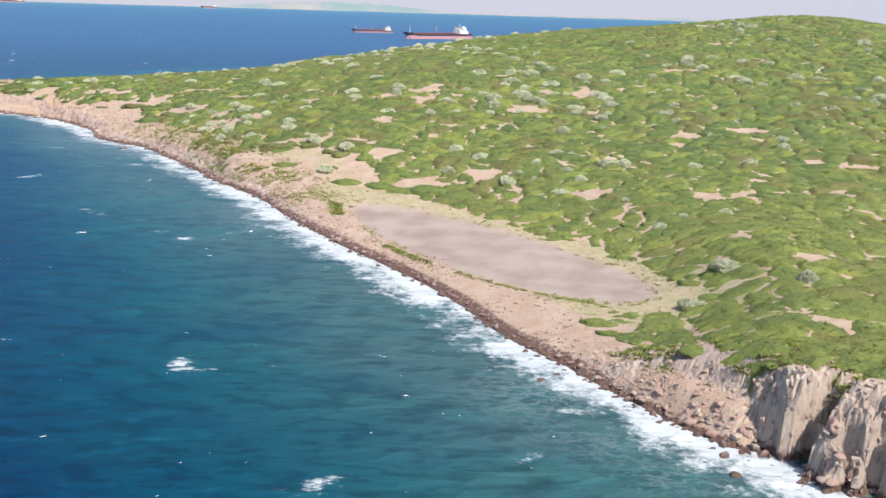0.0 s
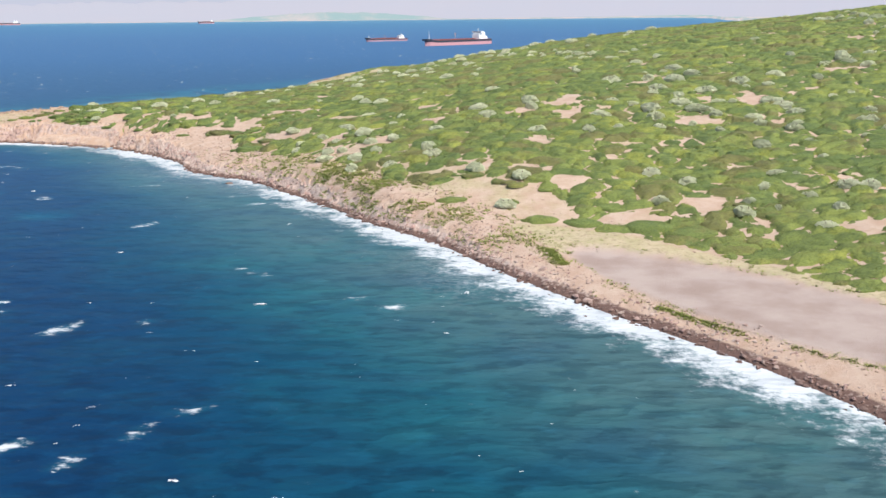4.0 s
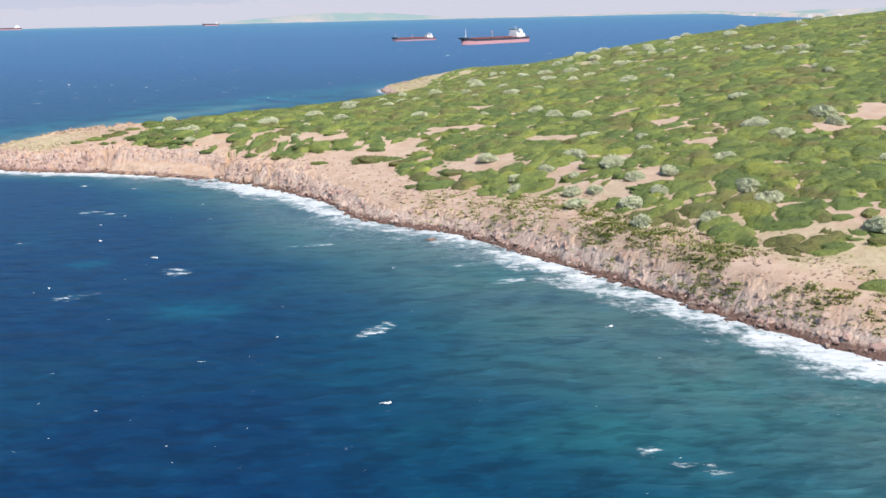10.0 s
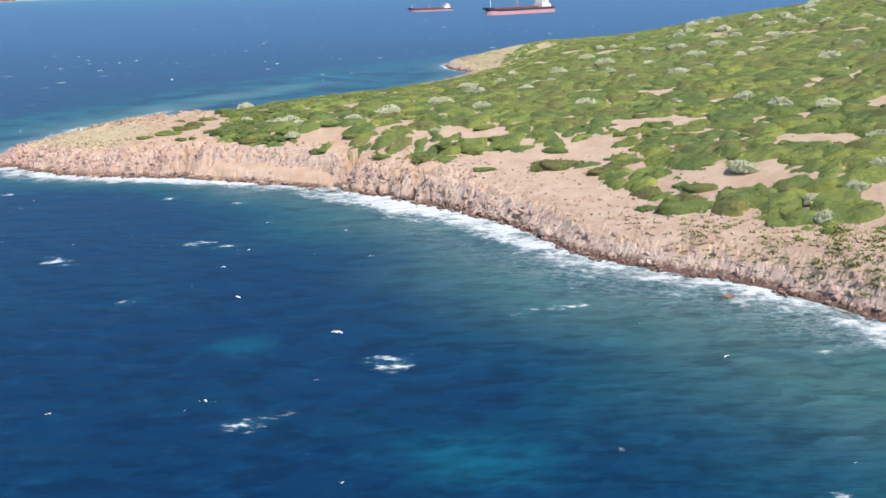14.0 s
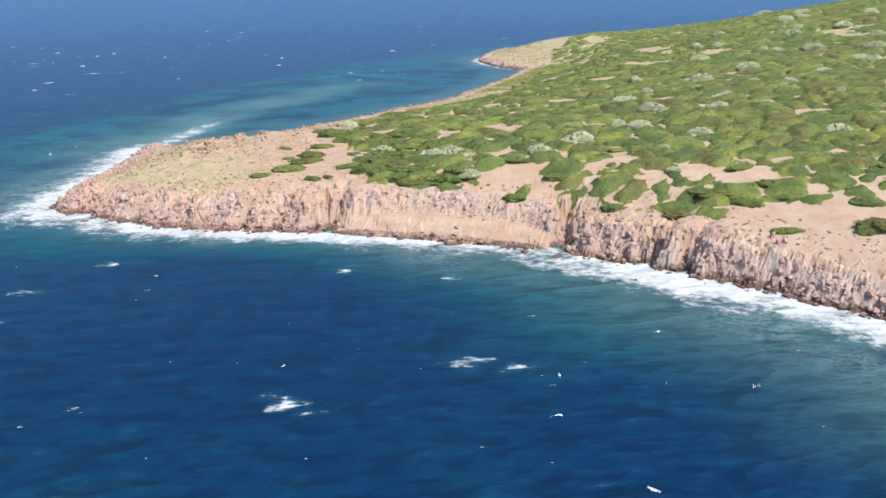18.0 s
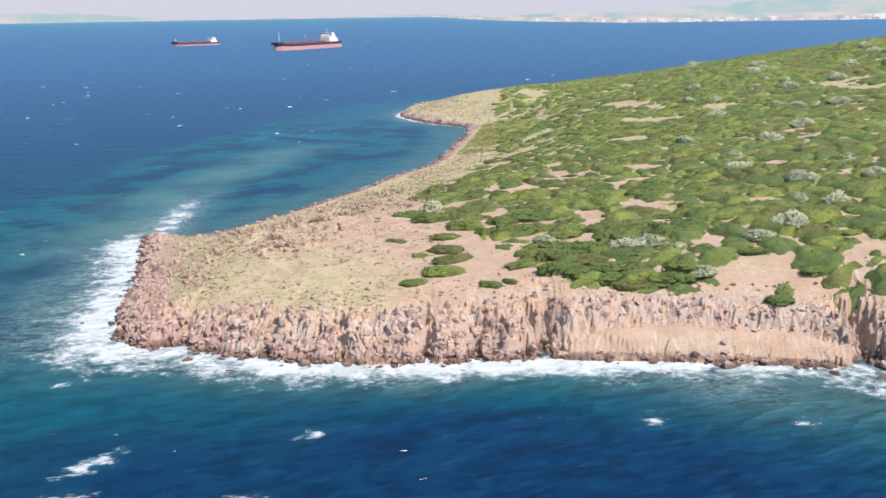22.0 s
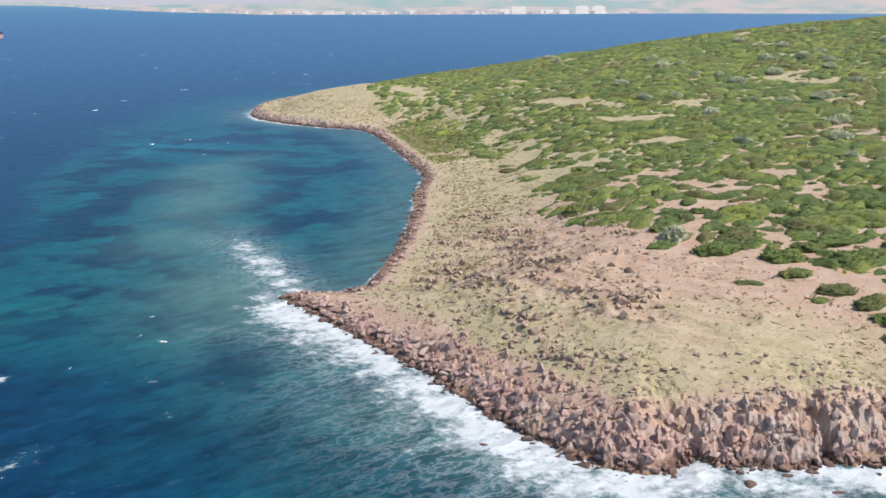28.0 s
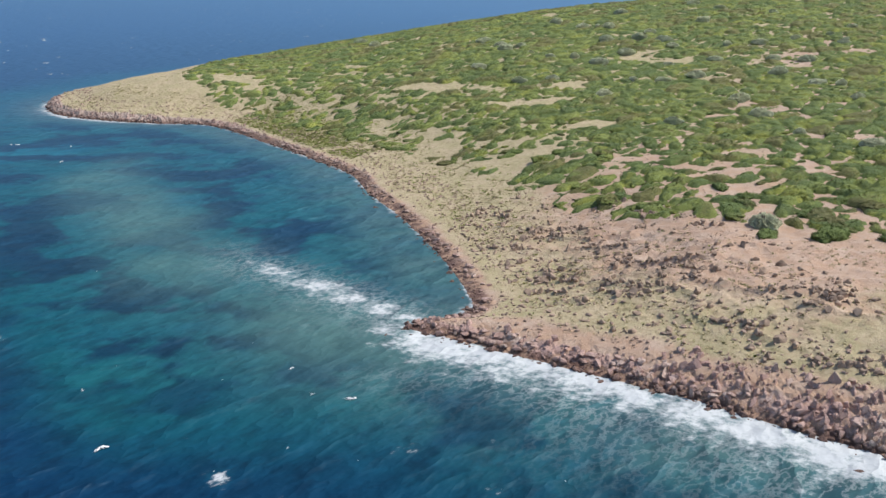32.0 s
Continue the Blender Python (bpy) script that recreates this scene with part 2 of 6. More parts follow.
def ground(x, y, d=None, u=None, rough=True):
    if d is None:
        d, u = coast(x, y)
    rise, w0, w1 = eased(SLOPE, x, y, d, (1, 2, 3))
    crag = np.minimum(rise, eased(ROCK, x, y, d)[0])
    low, reach = eased(FOOT, x, y, d, (1, 2))
    strand = beach(u) * (1 - step(7, 22, d))
    top = hill(x, y)
    if rough:
        near = step(-3, 1, d) * (1 - step(9, 15, d))
        _, _, idn = worley(x * 0.55 + 0.3 * y, y * 0.55 - 0.3 * x, 3)
        jag = (fbm(x * 0.13, y * 0.13, 5, 3) - 0.5) * 5.0 + (idn - 0.5) * 1.7
        de = d + jag * near * np.clip(0.12 + crag * 0.22, 0, 1) * (1 - 0.19 * strand)
        for at, half, cut in CLEFTS:
            de = de - cut * np.exp(-((u - at + 0.1 * (idn - 0.5)) / half) ** 2) * near
    else:
        de = d
    up = de - strand
    soft = d + (0.25 * (de - d) if rough else 0) - strand
    z = low * (1 - np.exp(-np.maximum(de, 0) / reach)) + np.minimum(de, 0) * 0.35
    z = z + 0.42 * strand * step(-0.2, 2.8, de)
    z = z + crag * (1 - 0.07 * strand) * (0.55 * step(0.2, 1.7, up) + 0.45 * step(1.2, 3.6, up)) + (rise - crag) * step(0.6, 6.5, soft) + np.maximum(top - 1.5 - rise, 0) * step(w0, w1, soft)
    knoll = np.exp(-((x + 174 - 0.45 * (y - 366)) / 17) ** 2 - ((y - 366) / 30) ** 2) * step(5, 10, d)
    if rough:
        z = z + knoll * (np.clip(0.11 - np.abs(fbm(x * 0.20 + 0.03 * y, y * 0.085, 95, 3) - 0.5), 0, 1) * 4.5 + (fbm(x * 0.6, y * 0.6, 96, 3) - 0.5) * 0.7)
    flat = pond(x, y)
    z = z * (1 - flat) + 1.35 * flat
    if rough:
        b1, b2, bid = worley(x * 0.8 + 0.25 * y, y * 0.6 - 0.1 * x, 9)
        c1, c2, cid = worley(x * 1.5, y * 1.5, 19)
        block = (bid - 0.5) * 0.95 + np.clip(b2 - b1, 0, 0.4) * 0.8 + (cid - 0.5) * 0.5 + np.clip(c2 - c1, 0, 0.4) * 0.5 - 0.35
        stony = near * (1 - step(4, 8, d) * 0.85) * np.clip(0.04 + 0.27 * crag, 0, 0.85) * (1 - flat) * step(-0.3, 1.2, up) * (1 - step(1.5, 4.5, up - 0.9 * crag))
        z = z + stony * block
        z = z + ((fbm(x * 0.12, y * 0.12, 25, 4) - 0.5) * 0.9 + (fbm(x * 0.5, y * 0.5, 29, 2) - 0.5) * 0.25) * step(6, 20, d) * (1 - flat)
    return z


# ---- materials ----
def material(name):
    m = bpy.data.materials.new(name)
    m.use_nodes = True
    t = m.node_tree
    return m, t, t.nodes["Principled BSDF"]


def node(t, kind, **values):
    n = t.nodes.new(kind)
    for k, v in values.items():
        n.inputs[k.replace("_", " ")].default_value = v
    return n


def mix(t, fac, a, b, blend="MIX"):
    n = t.nodes.new("ShaderNodeMix")
    n.data_type, n.blend_type = "RGBA", blend
    for socket, value in ((n.inputs[0], fac), (n.inputs[6], a), (n.inputs[7], b)):
        if isinstance(value, bpy.types.NodeSocket):
            t.links.new(value, socket)
        elif isinstance(value, (int, float)):
            socket.default_value = value
        else:
            socket.default_value = (*value, 1)
    return n.outputs[2]


def calc(t, op, a, b=0.0, c=0.0):
    n = t.nodes.new("ShaderNodeMath")
    n.operation = op
    for socket, value in zip(n.inputs, (a, b, c)):
        if isinstance(value, bpy.types.NodeSocket):
            t.links.new(value, socket)
        else:
            socket.default_value = value
    return n.outputs[0]


def ramp(t, fac, low, high, to0=0.0, to1=1.0):
    n = t.nodes.new("ShaderNodeMapRange")
    n.interpolation_type = "SMOOTHSTEP"
    t.links.new(fac, n.inputs[0])
    for i, v in enumerate((low, high, to0, to1)):
        n.inputs[i + 1].default_value = v
    return n.outputs[0]


def noise_at(t, scale, detail=4.0, rough=0.55, stretch=(1, 1, 1), turn=0.0, vector=None):
    if vector is None:
        g = t.nodes.new("ShaderNodeNewGeometry")
        vector = g.outputs["Position"]
    mp = t.nodes.new("ShaderNodeMapping")
    mp.inputs["Scale"].default_value = stretch
    mp.inputs["Rotation"].default_value = (0, 0, radians(turn))
    t.links.new(vector, mp.inputs["Vector"])
    n = node(t, "ShaderNodeTexNoise", Scale=scale, Detail=detail, Roughness=rough)
    t.links.new(mp.outputs[0], n.inputs["Vector"])
    return n.outputs["Fac"]


def bump(t, bsdf, height, strength, distance):
    n = node(t, "ShaderNodeBump", Strength=strength, Distance=distance)
    t.links.new(height, n.inputs["Height"])
    t.links.new(n.outputs[0], bsdf.inputs["Normal"])


def attribute(t, name):
    n = t.nodes.new("ShaderNodeAttribute")
    n.attribute_name = name
    sp = t.nodes.new("ShaderNodeSeparateColor")
    t.links.new(n.outputs["Color"], sp.inputs[0])
    return sp.outputs[0], sp.outputs[1], sp.outputs[2]


def plain(name, colour, roughness=0.7, metal=0.0, wear=0.12, scale=1.5):
    m, t, b = material(name)
    n = noise_at(t, scale, 6)
    c = mix(t, ramp(t, n, 0.35, 0.7), colour, tuple(v * (1 - wear * 2) for v in colour))
    t.links.new(c, b.inputs["Base Color"])
    b.inputs["Roughness"].default_value = roughness
    b.inputs["Metallic"].default_value = metal
    return m


def rock_colours(t):
    big = noise_at(t, 0.12, 5)
    mid = noise_at(t, 0.9, 6, 0.65)
    fine = noise_at(t, 4.5, 5, 0.7)
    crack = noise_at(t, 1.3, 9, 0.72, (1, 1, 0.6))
    c = mix(t, ramp(t, big, 0.35, 0.65), (0.47, 0.305, 0.265), (0.475, 0.38, 0.325))
    c = mix(t, ramp(t, mid, 0.46, 0.74), c, (0.40, 0.255, 0.215))
    c = mix(t, calc(t, "MULTIPLY", ramp(t, fine, 0.5, 0.8), 0.55), c, (0.56, 0.47, 0.40))
    place = t.nodes.new("ShaderNodeSeparateXYZ")
    t.links.new(t.nodes.new("ShaderNodeNewGeometry").outputs["Position"], place.inputs[0])
    c = mix(t, ramp(t, place.outputs[1], 74, 104, 0.5, 0.0), c, (0.62, 0.51, 0.385))
    c = mix(t, calc(t, "MULTIPLY", ramp(t, place.outputs[0], -172, -148), ramp(t, big, 0.35, 0.6, 0.75, 0.35)), c, (0.385, 0.315, 0.265))
    # Darker where the crack noise dips, which also lies lower in the relief.
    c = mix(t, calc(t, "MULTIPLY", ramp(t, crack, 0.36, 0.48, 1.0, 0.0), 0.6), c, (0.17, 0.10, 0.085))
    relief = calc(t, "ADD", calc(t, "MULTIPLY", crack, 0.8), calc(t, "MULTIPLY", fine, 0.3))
    return c, mid, relief


# ground: channel one scrub soil and grass, two wet rock, three pond
earth, et, eb = material("island_ground")
grassy, rocky, pondy = attribute(et, "zone")
rock, rmid, rfine = rock_colours(et)
wetness = ramp(et, calc(et, "ADD", calc(et, "MULTIPLY", noise_at(et, 0.5, 5), 0.9), noise_at(et, 2.0, 3)), 0.6, 1.2)
sepz = et.nodes.new("ShaderNodeSeparateXYZ")
et.links.new(et.nodes.new("ShaderNodeNewGeometry").outputs["Position"], sepz.inputs[0])
height = calc(et, "ADD", sepz.outputs[2], calc(et, "MULTIPLY", wetness, -0.5))
dark = ramp(et, height, 0.0, 0.6, 1.0, 0.0)
rock = mix(et, calc(et, "MULTIPLY", dark, 0.92), rock, (0.11, 0.06, 0.047))
soil_n = noise_at(et, 0.35, 6, 0.6)
soil_f = noise_at(et, 3.0, 6, 0.7)
soil = mix(et, ramp(et, soil_n, 0.3, 0.7), (0.49, 0.37, 0.29), (0.42, 0.29, 0.212))
soil = mix(et, calc(et, "MULTIPLY", ramp(et, soil_f, 0.55, 0.75), 0.5), soil, (0.24, 0.165, 0.115))
grass = mix(et, ramp(et, soil_n, 0.35, 0.66), (0.47, 0.385, 0.255), (0.385, 0.34, 0.195))
grass = mix(et, calc(et, "MULTIPLY", ramp(et, soil_f, 0.48, 0.7), 0.65), grass, (0.41, 0.295, 0.18))
grass = mix(et, calc(et, "MULTIPLY", ramp(et, noise_at(et, 1.3, 6, 0.7), 0.50, 0.64), 0.45), grass, (0.15, 0.135, 0.06))
turf = ramp(et, calc(et, "ADD", grassy, calc(et, "MULTIPLY", noise_at(et, 0.16, 7, 0.68), 1.0)), 0.7, 1.2)
c = mix(et, turf, soil, grass)
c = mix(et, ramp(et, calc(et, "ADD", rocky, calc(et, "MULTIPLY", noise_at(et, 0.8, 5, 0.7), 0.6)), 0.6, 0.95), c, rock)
rusty = ramp(et, noise_at(et, 0.5, 6, 0.7), 0.45, 0.62)
soil_far = et.nodes.new("ShaderNodeSeparateXYZ")
et.links.new(et.nodes.new("ShaderNodeNewGeometry").outputs["Position"], soil_far.inputs[0])
west_soil = calc(et, "MULTIPLY", ramp(et, soil_far.outputs[0], -135, -105, 1.0, 0.0), ramp(et, turf, 0.2, 0.9, 1.0, 0.0))
c = mix(et, calc(et, "MULTIPLY", calc(et, "MULTIPLY", west_soil, rusty), 0.8), c, (0.46, 0.305, 0.21))
mud = mix(et, ramp(et, noise_at(et, 0.15, 5), 0.35, 0.7), (0.41, 0.33, 0.29), (0.315, 0.235, 0.20))
c = mix(et, pondy, c, mud)
et.links.new(c, eb.inputs["Base Color"])
eb.inputs["Roughness"].default_value = 0.92
eb.inputs["Specular IOR Level"].default_value = 0.25
bump(et, eb, rfine, 0.7, 0.45)

boulder_m, bt, bb = material("boulder_rock")
rock, rmid, rfine = rock_colours(bt)
sepz = bt.nodes.new("ShaderNodeSeparateXYZ")
bt.links.new(bt.nodes.new("ShaderNodeNewGeometry").outputs["Position"], sepz.inputs[0])
dark = ramp(bt, calc(bt, "ADD", sepz.outputs[2], calc(bt, "MULTIPLY", noise_at(bt, 0.4, 4), -0.7)), -0.25, 0.4, 1.0, 0.0)
rnd = bt.nodes.new("ShaderNodeNewGeometry").outputs["Random Per Island"]
rock = mix(bt, ramp(bt, rnd, 0.1, 0.9), rock, (0.40, 0.26, 0.22))
rock = mix(bt, calc(bt, "MULTIPLY", dark, 0.92), rock, (0.10, 0.055, 0.042))
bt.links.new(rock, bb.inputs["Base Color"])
bb.inputs["Roughness"].default_value = 0.85
bump(bt, bb, rfine, 0.7, 0.5)


outcrop_m = plain("outcrop_stone", (0.40, 0.29, 0.215), 0.9, 0, 0.25)
pale_stone = plain("pale_stone", (0.42, 0.30, 0.235), 0.9, 0, 0.2)


def leafy(name, light, mid, shade, vary="tone"):
    """Fine leaves; colour drifts over metres, from cushion to cushion and from sprig to sprig."""
    m, t, b = material(name)
    if vary == "tone":
        r, r2, _ = attribute(t, "tone")
    else:
        r = t.nodes.new("ShaderNodeNewGeometry").outputs["Random Per Island"] if vary == "island" else t.nodes.new("ShaderNodeObjectInfo").outputs["Random"]
        r2 = r
    patch = calc(t, "ADD", noise_at(t, 0.05, 5, 0.6), calc(t, "MULTIPLY", calc(t, "SUBTRACT", r, 0.5), 0.55))
    c = mix(t, ramp(t, patch, 0.36, 0.62), mid, light)
    c = mix(t, calc(t, "MULTIPLY", ramp(t, r2, 0.3, 1.0), 0.65), c, shade)
    c = mix(t, calc(t, "MULTIPLY", ramp(t, noise_at(t, 0.17, 6, 0.65), 0.53, 0.64), 0.62), c, (0.36, 0.37, 0.070) if vary != "grey" else light)
    c = mix(t, calc(t, "MULTIPLY", ramp(t, noise_at(t, 0.23, 6, 0.7), 0.53, 0.68), 0.5), c, shade)
    if vary != "grey":
        dry = calc(t, "ADD", calc(t, "MULTIPLY", r, 0.35), noise_at(t, 0.09, 5, 0.6))
        c = mix(t, ramp(t, dry, 0.74, 0.86, 0.0, 0.7), c, (0.165, 0.135, 0.062))
        spot = t.nodes.new("ShaderNodeSeparateXYZ")
        t.links.new(t.nodes.new("ShaderNodeNewGeometry").outputs["Position"], spot.inputs[0])
        fresh = calc(t, "ADD", spot.outputs[1], calc(t, "MULTIPLY", noise_at(t, 0.03, 4), -60))
        c = mix(t, ramp(t, fresh, 90, 190, 0.28, 0.0), c, (0.36, 0.39, 0.095))
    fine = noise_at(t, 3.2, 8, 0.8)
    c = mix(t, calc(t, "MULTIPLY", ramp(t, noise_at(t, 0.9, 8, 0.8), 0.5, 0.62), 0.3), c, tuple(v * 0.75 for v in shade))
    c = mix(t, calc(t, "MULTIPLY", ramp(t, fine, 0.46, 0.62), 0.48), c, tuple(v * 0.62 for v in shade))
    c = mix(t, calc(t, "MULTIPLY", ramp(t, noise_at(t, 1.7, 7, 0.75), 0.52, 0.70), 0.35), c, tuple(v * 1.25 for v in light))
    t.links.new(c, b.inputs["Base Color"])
    if vary == "grey":
        through_leaf = node(t, "ShaderNodeBsdfTranslucent")
        t.links.new(c, through_leaf.inputs["Color"])
        thin = node(t, "ShaderNodeMixShader", Fac=0.3)
        t.links.new(b.outputs[0], thin.inputs[1])
        t.links.new(through_leaf.outputs[0], thin.inputs[2])
        t.links.new(thin.outputs[0], t.nodes["Material Output"].inputs["Surface"])
    b.inputs["Roughness"].default_value = 0.8
    b.inputs["Specular IOR Level"].default_value = 0.2
    bump(t, b, fine, 0.8, 0.5)
    return m


GREEN = ((0.228, 0.268, 0.070), (0.140, 0.188, 0.056), (0.082, 0.118, 0.046))
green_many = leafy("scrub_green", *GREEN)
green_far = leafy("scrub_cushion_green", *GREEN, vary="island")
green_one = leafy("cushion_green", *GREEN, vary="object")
grey_leaf = leafy("grey_foliage", (0.77, 0.78, 0.57), (0.69, 0.71, 0.49), (0.57, 0.60, 0.40), vary="grey")
herb_leaf = leafy("herb_green", (0.36, 0.40, 0.12), (0.28, 0.33, 0.09), (0.21, 0.26, 0.07), vary="island")
dry_leaf = leafy("dry_grass", (0.43, 0.39, 0.20), (0.36, 0.32, 0.155), (0.25, 0.22, 0.10), vary="island")
twig = plain("twig_bark", (0.16, 0.11, 0.08), 0.9)

# sea: channel one foam nearness, two depth, three pale patches
sea_m, st, sb = material("sea_water")
foamy, deep, pale = attribute(st, "water")
weedy, reefy, spare = attribute(st, "bed")
drift = noise_at(st, 0.035, 5, 0.6)
c = mix(st, ramp(st, calc(st, "ADD", spare, calc(st, "MULTIPLY", calc(st, "SUBTRACT", drift, 0.5), 0.5)), 0.1, 0.9), (0.002, 0.066, 0.090), (0.052, 0.105, 0.105))
c = mix(st, ramp(st, calc(st, "ADD", deep, calc(st, "MULTIPLY", calc(st, "SUBTRACT", noise_at(st, 0.018, 5, 0.6), 0.5), 0.6)), 0.35, 0.95), c, (0.001, 0.022, 0.068))
c = mix(st, ramp(st, calc(st, "ADD", pale, calc(st, "MULTIPLY", calc(st, "SUBTRACT", noise_at(st, 0.06, 6, 0.7), 0.5), 0.9)), 0.3, 0.9), c, (0.004, 0.108, 0.165))
c = mix(st, calc(st, "MULTIPLY", ramp(st, noise_at(st, 0.045, 6, 0.65, (0.8, 1.2, 1), 30), 0.46, 0.72), calc(st, "SUBTRACT", 0.5, calc(st, "MULTIPLY", deep, 0.4))), c, (0.012, 0.125, 0.125))
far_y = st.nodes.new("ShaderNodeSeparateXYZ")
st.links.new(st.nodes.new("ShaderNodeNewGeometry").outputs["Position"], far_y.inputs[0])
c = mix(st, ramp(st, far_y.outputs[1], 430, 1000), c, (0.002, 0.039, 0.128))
# Haze and mirrored sky put into the colour: water pales towards the horizon.
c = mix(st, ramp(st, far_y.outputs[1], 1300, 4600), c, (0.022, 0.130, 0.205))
c = mix(st, calc(st, "MULTIPLY", weedy, 0.4), c, (0.004, 0.085, 0.10))
weed = calc(st, "MULTIPLY", ramp(st, noise_at(st, 0.075, 4, 0.5), 0.48, 0.55), weedy)
c = mix(st, calc(st, "MULTIPLY", weed, 0.9), c, (0.001, 0.017, 0.042))
c = mix(st, calc(st, "MULTIPLY", ramp(st, noise_at(st, 0.07, 5, 0.55, (0.75, 1.25, 1), 20), 0.42, 0.75), 0.3), c, (0.001, 0.028, 0.082))
# Shade of wave troughs and light on crests, put into the colour by noise.
trough_shade = ramp(st, noise_at(st, 0.33, 5, 0.6, (0.7, 1.3, 1), 8), 0.48, 0.60)
c = mix(st, calc(st, "MULTIPLY", trough_shade, 0.75), c, (0.55, 0.60, 0.64), "MULTIPLY")
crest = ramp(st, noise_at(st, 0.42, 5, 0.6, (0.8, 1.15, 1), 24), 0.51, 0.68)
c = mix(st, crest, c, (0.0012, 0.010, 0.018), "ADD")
def ridged(n):
    """Sharp crests and round troughs."""
    return calc(st, "SUBTRACT", 1.0, calc(st, "ABSOLUTE", calc(st, "MULTIPLY_ADD", n, 4.0, -2.0)))


swell = ridged(noise_at(st, 0.10, 3, 0.5, (0.7, 1.3, 1), 12))
chop = ridged(noise_at(st, 0.30, 3, 0.5, (0.75, 1.25, 1), -6))
froth = noise_at(st, 0.27, 9, 0.72, (1, 1, 1), 40)
fine_froth = noise_at(st, 1.1, 6, 0.7)
foam = ramp(st, calc(st, "ADD", calc(st, "ADD", foamy, calc(st, "MULTIPLY", calc(st, "SUBTRACT", froth, 0.5), 2.6)), calc(st, "MULTIPLY", calc(st, "SUBTRACT", fine_froth, 0.5), 1.5)), 0.46, 1.15)
c = mix(st, calc(st, "MULTIPLY", reefy, 0.75), c, (0.075, 0.155, 0.14))
laced = noise_at(st, 0.75, 6, 0.6, (0.7, 1.2, 1), 15)
lace = ramp(st, calc(st, "ABSOLUTE", calc(st, "SUBTRACT", laced, 0.5)), 0.0, 0.06, 1.0, 0.0)
filmy, broken, _ = attribute(st, "surf")
foam = calc(st, "MAXIMUM", foam, calc(st, "MULTIPLY", calc(st, "MULTIPLY", lace, filmy), 0.6))
curl = ramp(st, calc(st, "ADD", calc(st, "MULTIPLY", broken, 1.0), calc(st, "MULTIPLY", calc(st, "SUBTRACT", noise_at(st, 0.8, 8, 0.7, (0.7, 1.3, 1), 20), 0.5), 3.0)), 0.42, 0.95)
c = mix(st, ramp(st, broken, 0.1, 1.0, 0.0, 0.35), c, (0.02, 0.16, 0.20))
foam = calc(st, "MAXIMUM", foam, calc(st, "MULTIPLY", curl, ramp(st, broken, 0.12, 0.4)))
c = mix(st, foam, c, (0.50, 0.53, 0.55))
body = node(st, "ShaderNodeBsdfDiffuse")
gloss = node(st, "ShaderNodeBsdfGlossy", Roughness=0.42)
both = st.nodes.new("ShaderNodeMixShader")
ripple = node(st, "ShaderNodeBump", Strength=0.9, Distance=1.7)
st.links.new(calc(st, "ADD", calc(st, "MULTIPLY", swell, 0.42), calc(st, "MULTIPLY", chop, 0.11)), ripple.inputs["Height"])
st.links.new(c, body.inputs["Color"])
for shader in (body, gloss):
    st.links.new(ripple.outputs[0], shader.inputs["Normal"])
fres = node(st, "ShaderNodeFresnel", IOR=1.33)
gloss.inputs["Color"].default_value = (0.52, 0.80, 1.0, 1)
st.links.new(calc(st, "MULTIPLY", calc(st, "MULTIPLY_ADD", fres.outputs[0], 0.50, 0.004), ramp(st, foam, 0.0, 1.0, 1.0, 0.0)), both.inputs[0])
st.links.new(body.outputs[0], both.inputs[1])
st.links.new(gloss.outputs[0], both.inputs[2])
st.links.new(both.outputs[0], st.nodes["Material Output"].inputs["Surface"])
st.nodes.remove(sb)
foam_m = plain("white_foam", (0.62, 0.66, 0.68), 0.9, 0, 0.03)


# ---- mesh helpers ----
def mesh_object(name, verts, faces, mat, smooth=True):
    me = bpy.data.meshes.new(name)
    me.from_pydata(verts, [], faces)
    me.materials.append(mat)
    me.polygons.foreach_set("use_smooth", [smooth] * len(me.polygons))
    me.update()
    return new(name, me)


def paint(ob, name, channels):
    """Per-vertex zones for a material."""
    layer = ob.data.color_attributes.new(name, "FLOAT_COLOR", "POINT")
    rgba = np.ones((len(ob.data.vertices), 4))
    for i, ch in enumerate(channels):
        rgba[:, i] = ch
    layer.data.foreach_set("color", rgba.ravel())


def part(name, bm, mat, parent, label="", smooth=False):
    me = bpy.data.meshes.new(name)
    bm.to_mesh(me)
    bm.free()
    me.materials.append(mat)
    if smooth:
        me.polygons.foreach_set("use_smooth", [True] * len(me.polygons))
    ob = new(name, me)
    ob.parent = parent
    if label:
        ob["label"] = label
    return ob


def scrub_here(x, y, d, u):
    """1 where scrub grows, falling to 0 over the bare ground of the shore and the western point."""
    wobble = (fbm(x * 0.07, y * 0.07, 61, 3) - 0.5) * 14
    edge = step(-2, 3, d - eased(SCRUB, x, y, d)[0] + wobble * 0.5)
    east = step(-2, 5, x - np.interp(y, [r[0] for r in POINT], [r[1] for r in POINT]) + wobble * 0.25)
    return edge * east * step(1.08, 1.34, pond_reach(x, y) + (fbm(x * 0.2, y * 0.2, 63, 3) - 0.5) * 0.3)


# ---- sea ----
EYE = Vector((-150, 190, 0))


def lift(x, y):
    """The open sea to the north-west runs on to a horizon far past the built water: its last kilometres rise a little to meet it."""
    east, north = x - EYE.x, y - EYE.y
    far = np.clip((np.hypot(east, north) - 2300) / 2300, 0, 1.1)
    return 17.5 * far ** 1.5 * step(21, 14, np.degrees(np.arctan2(east, north)))


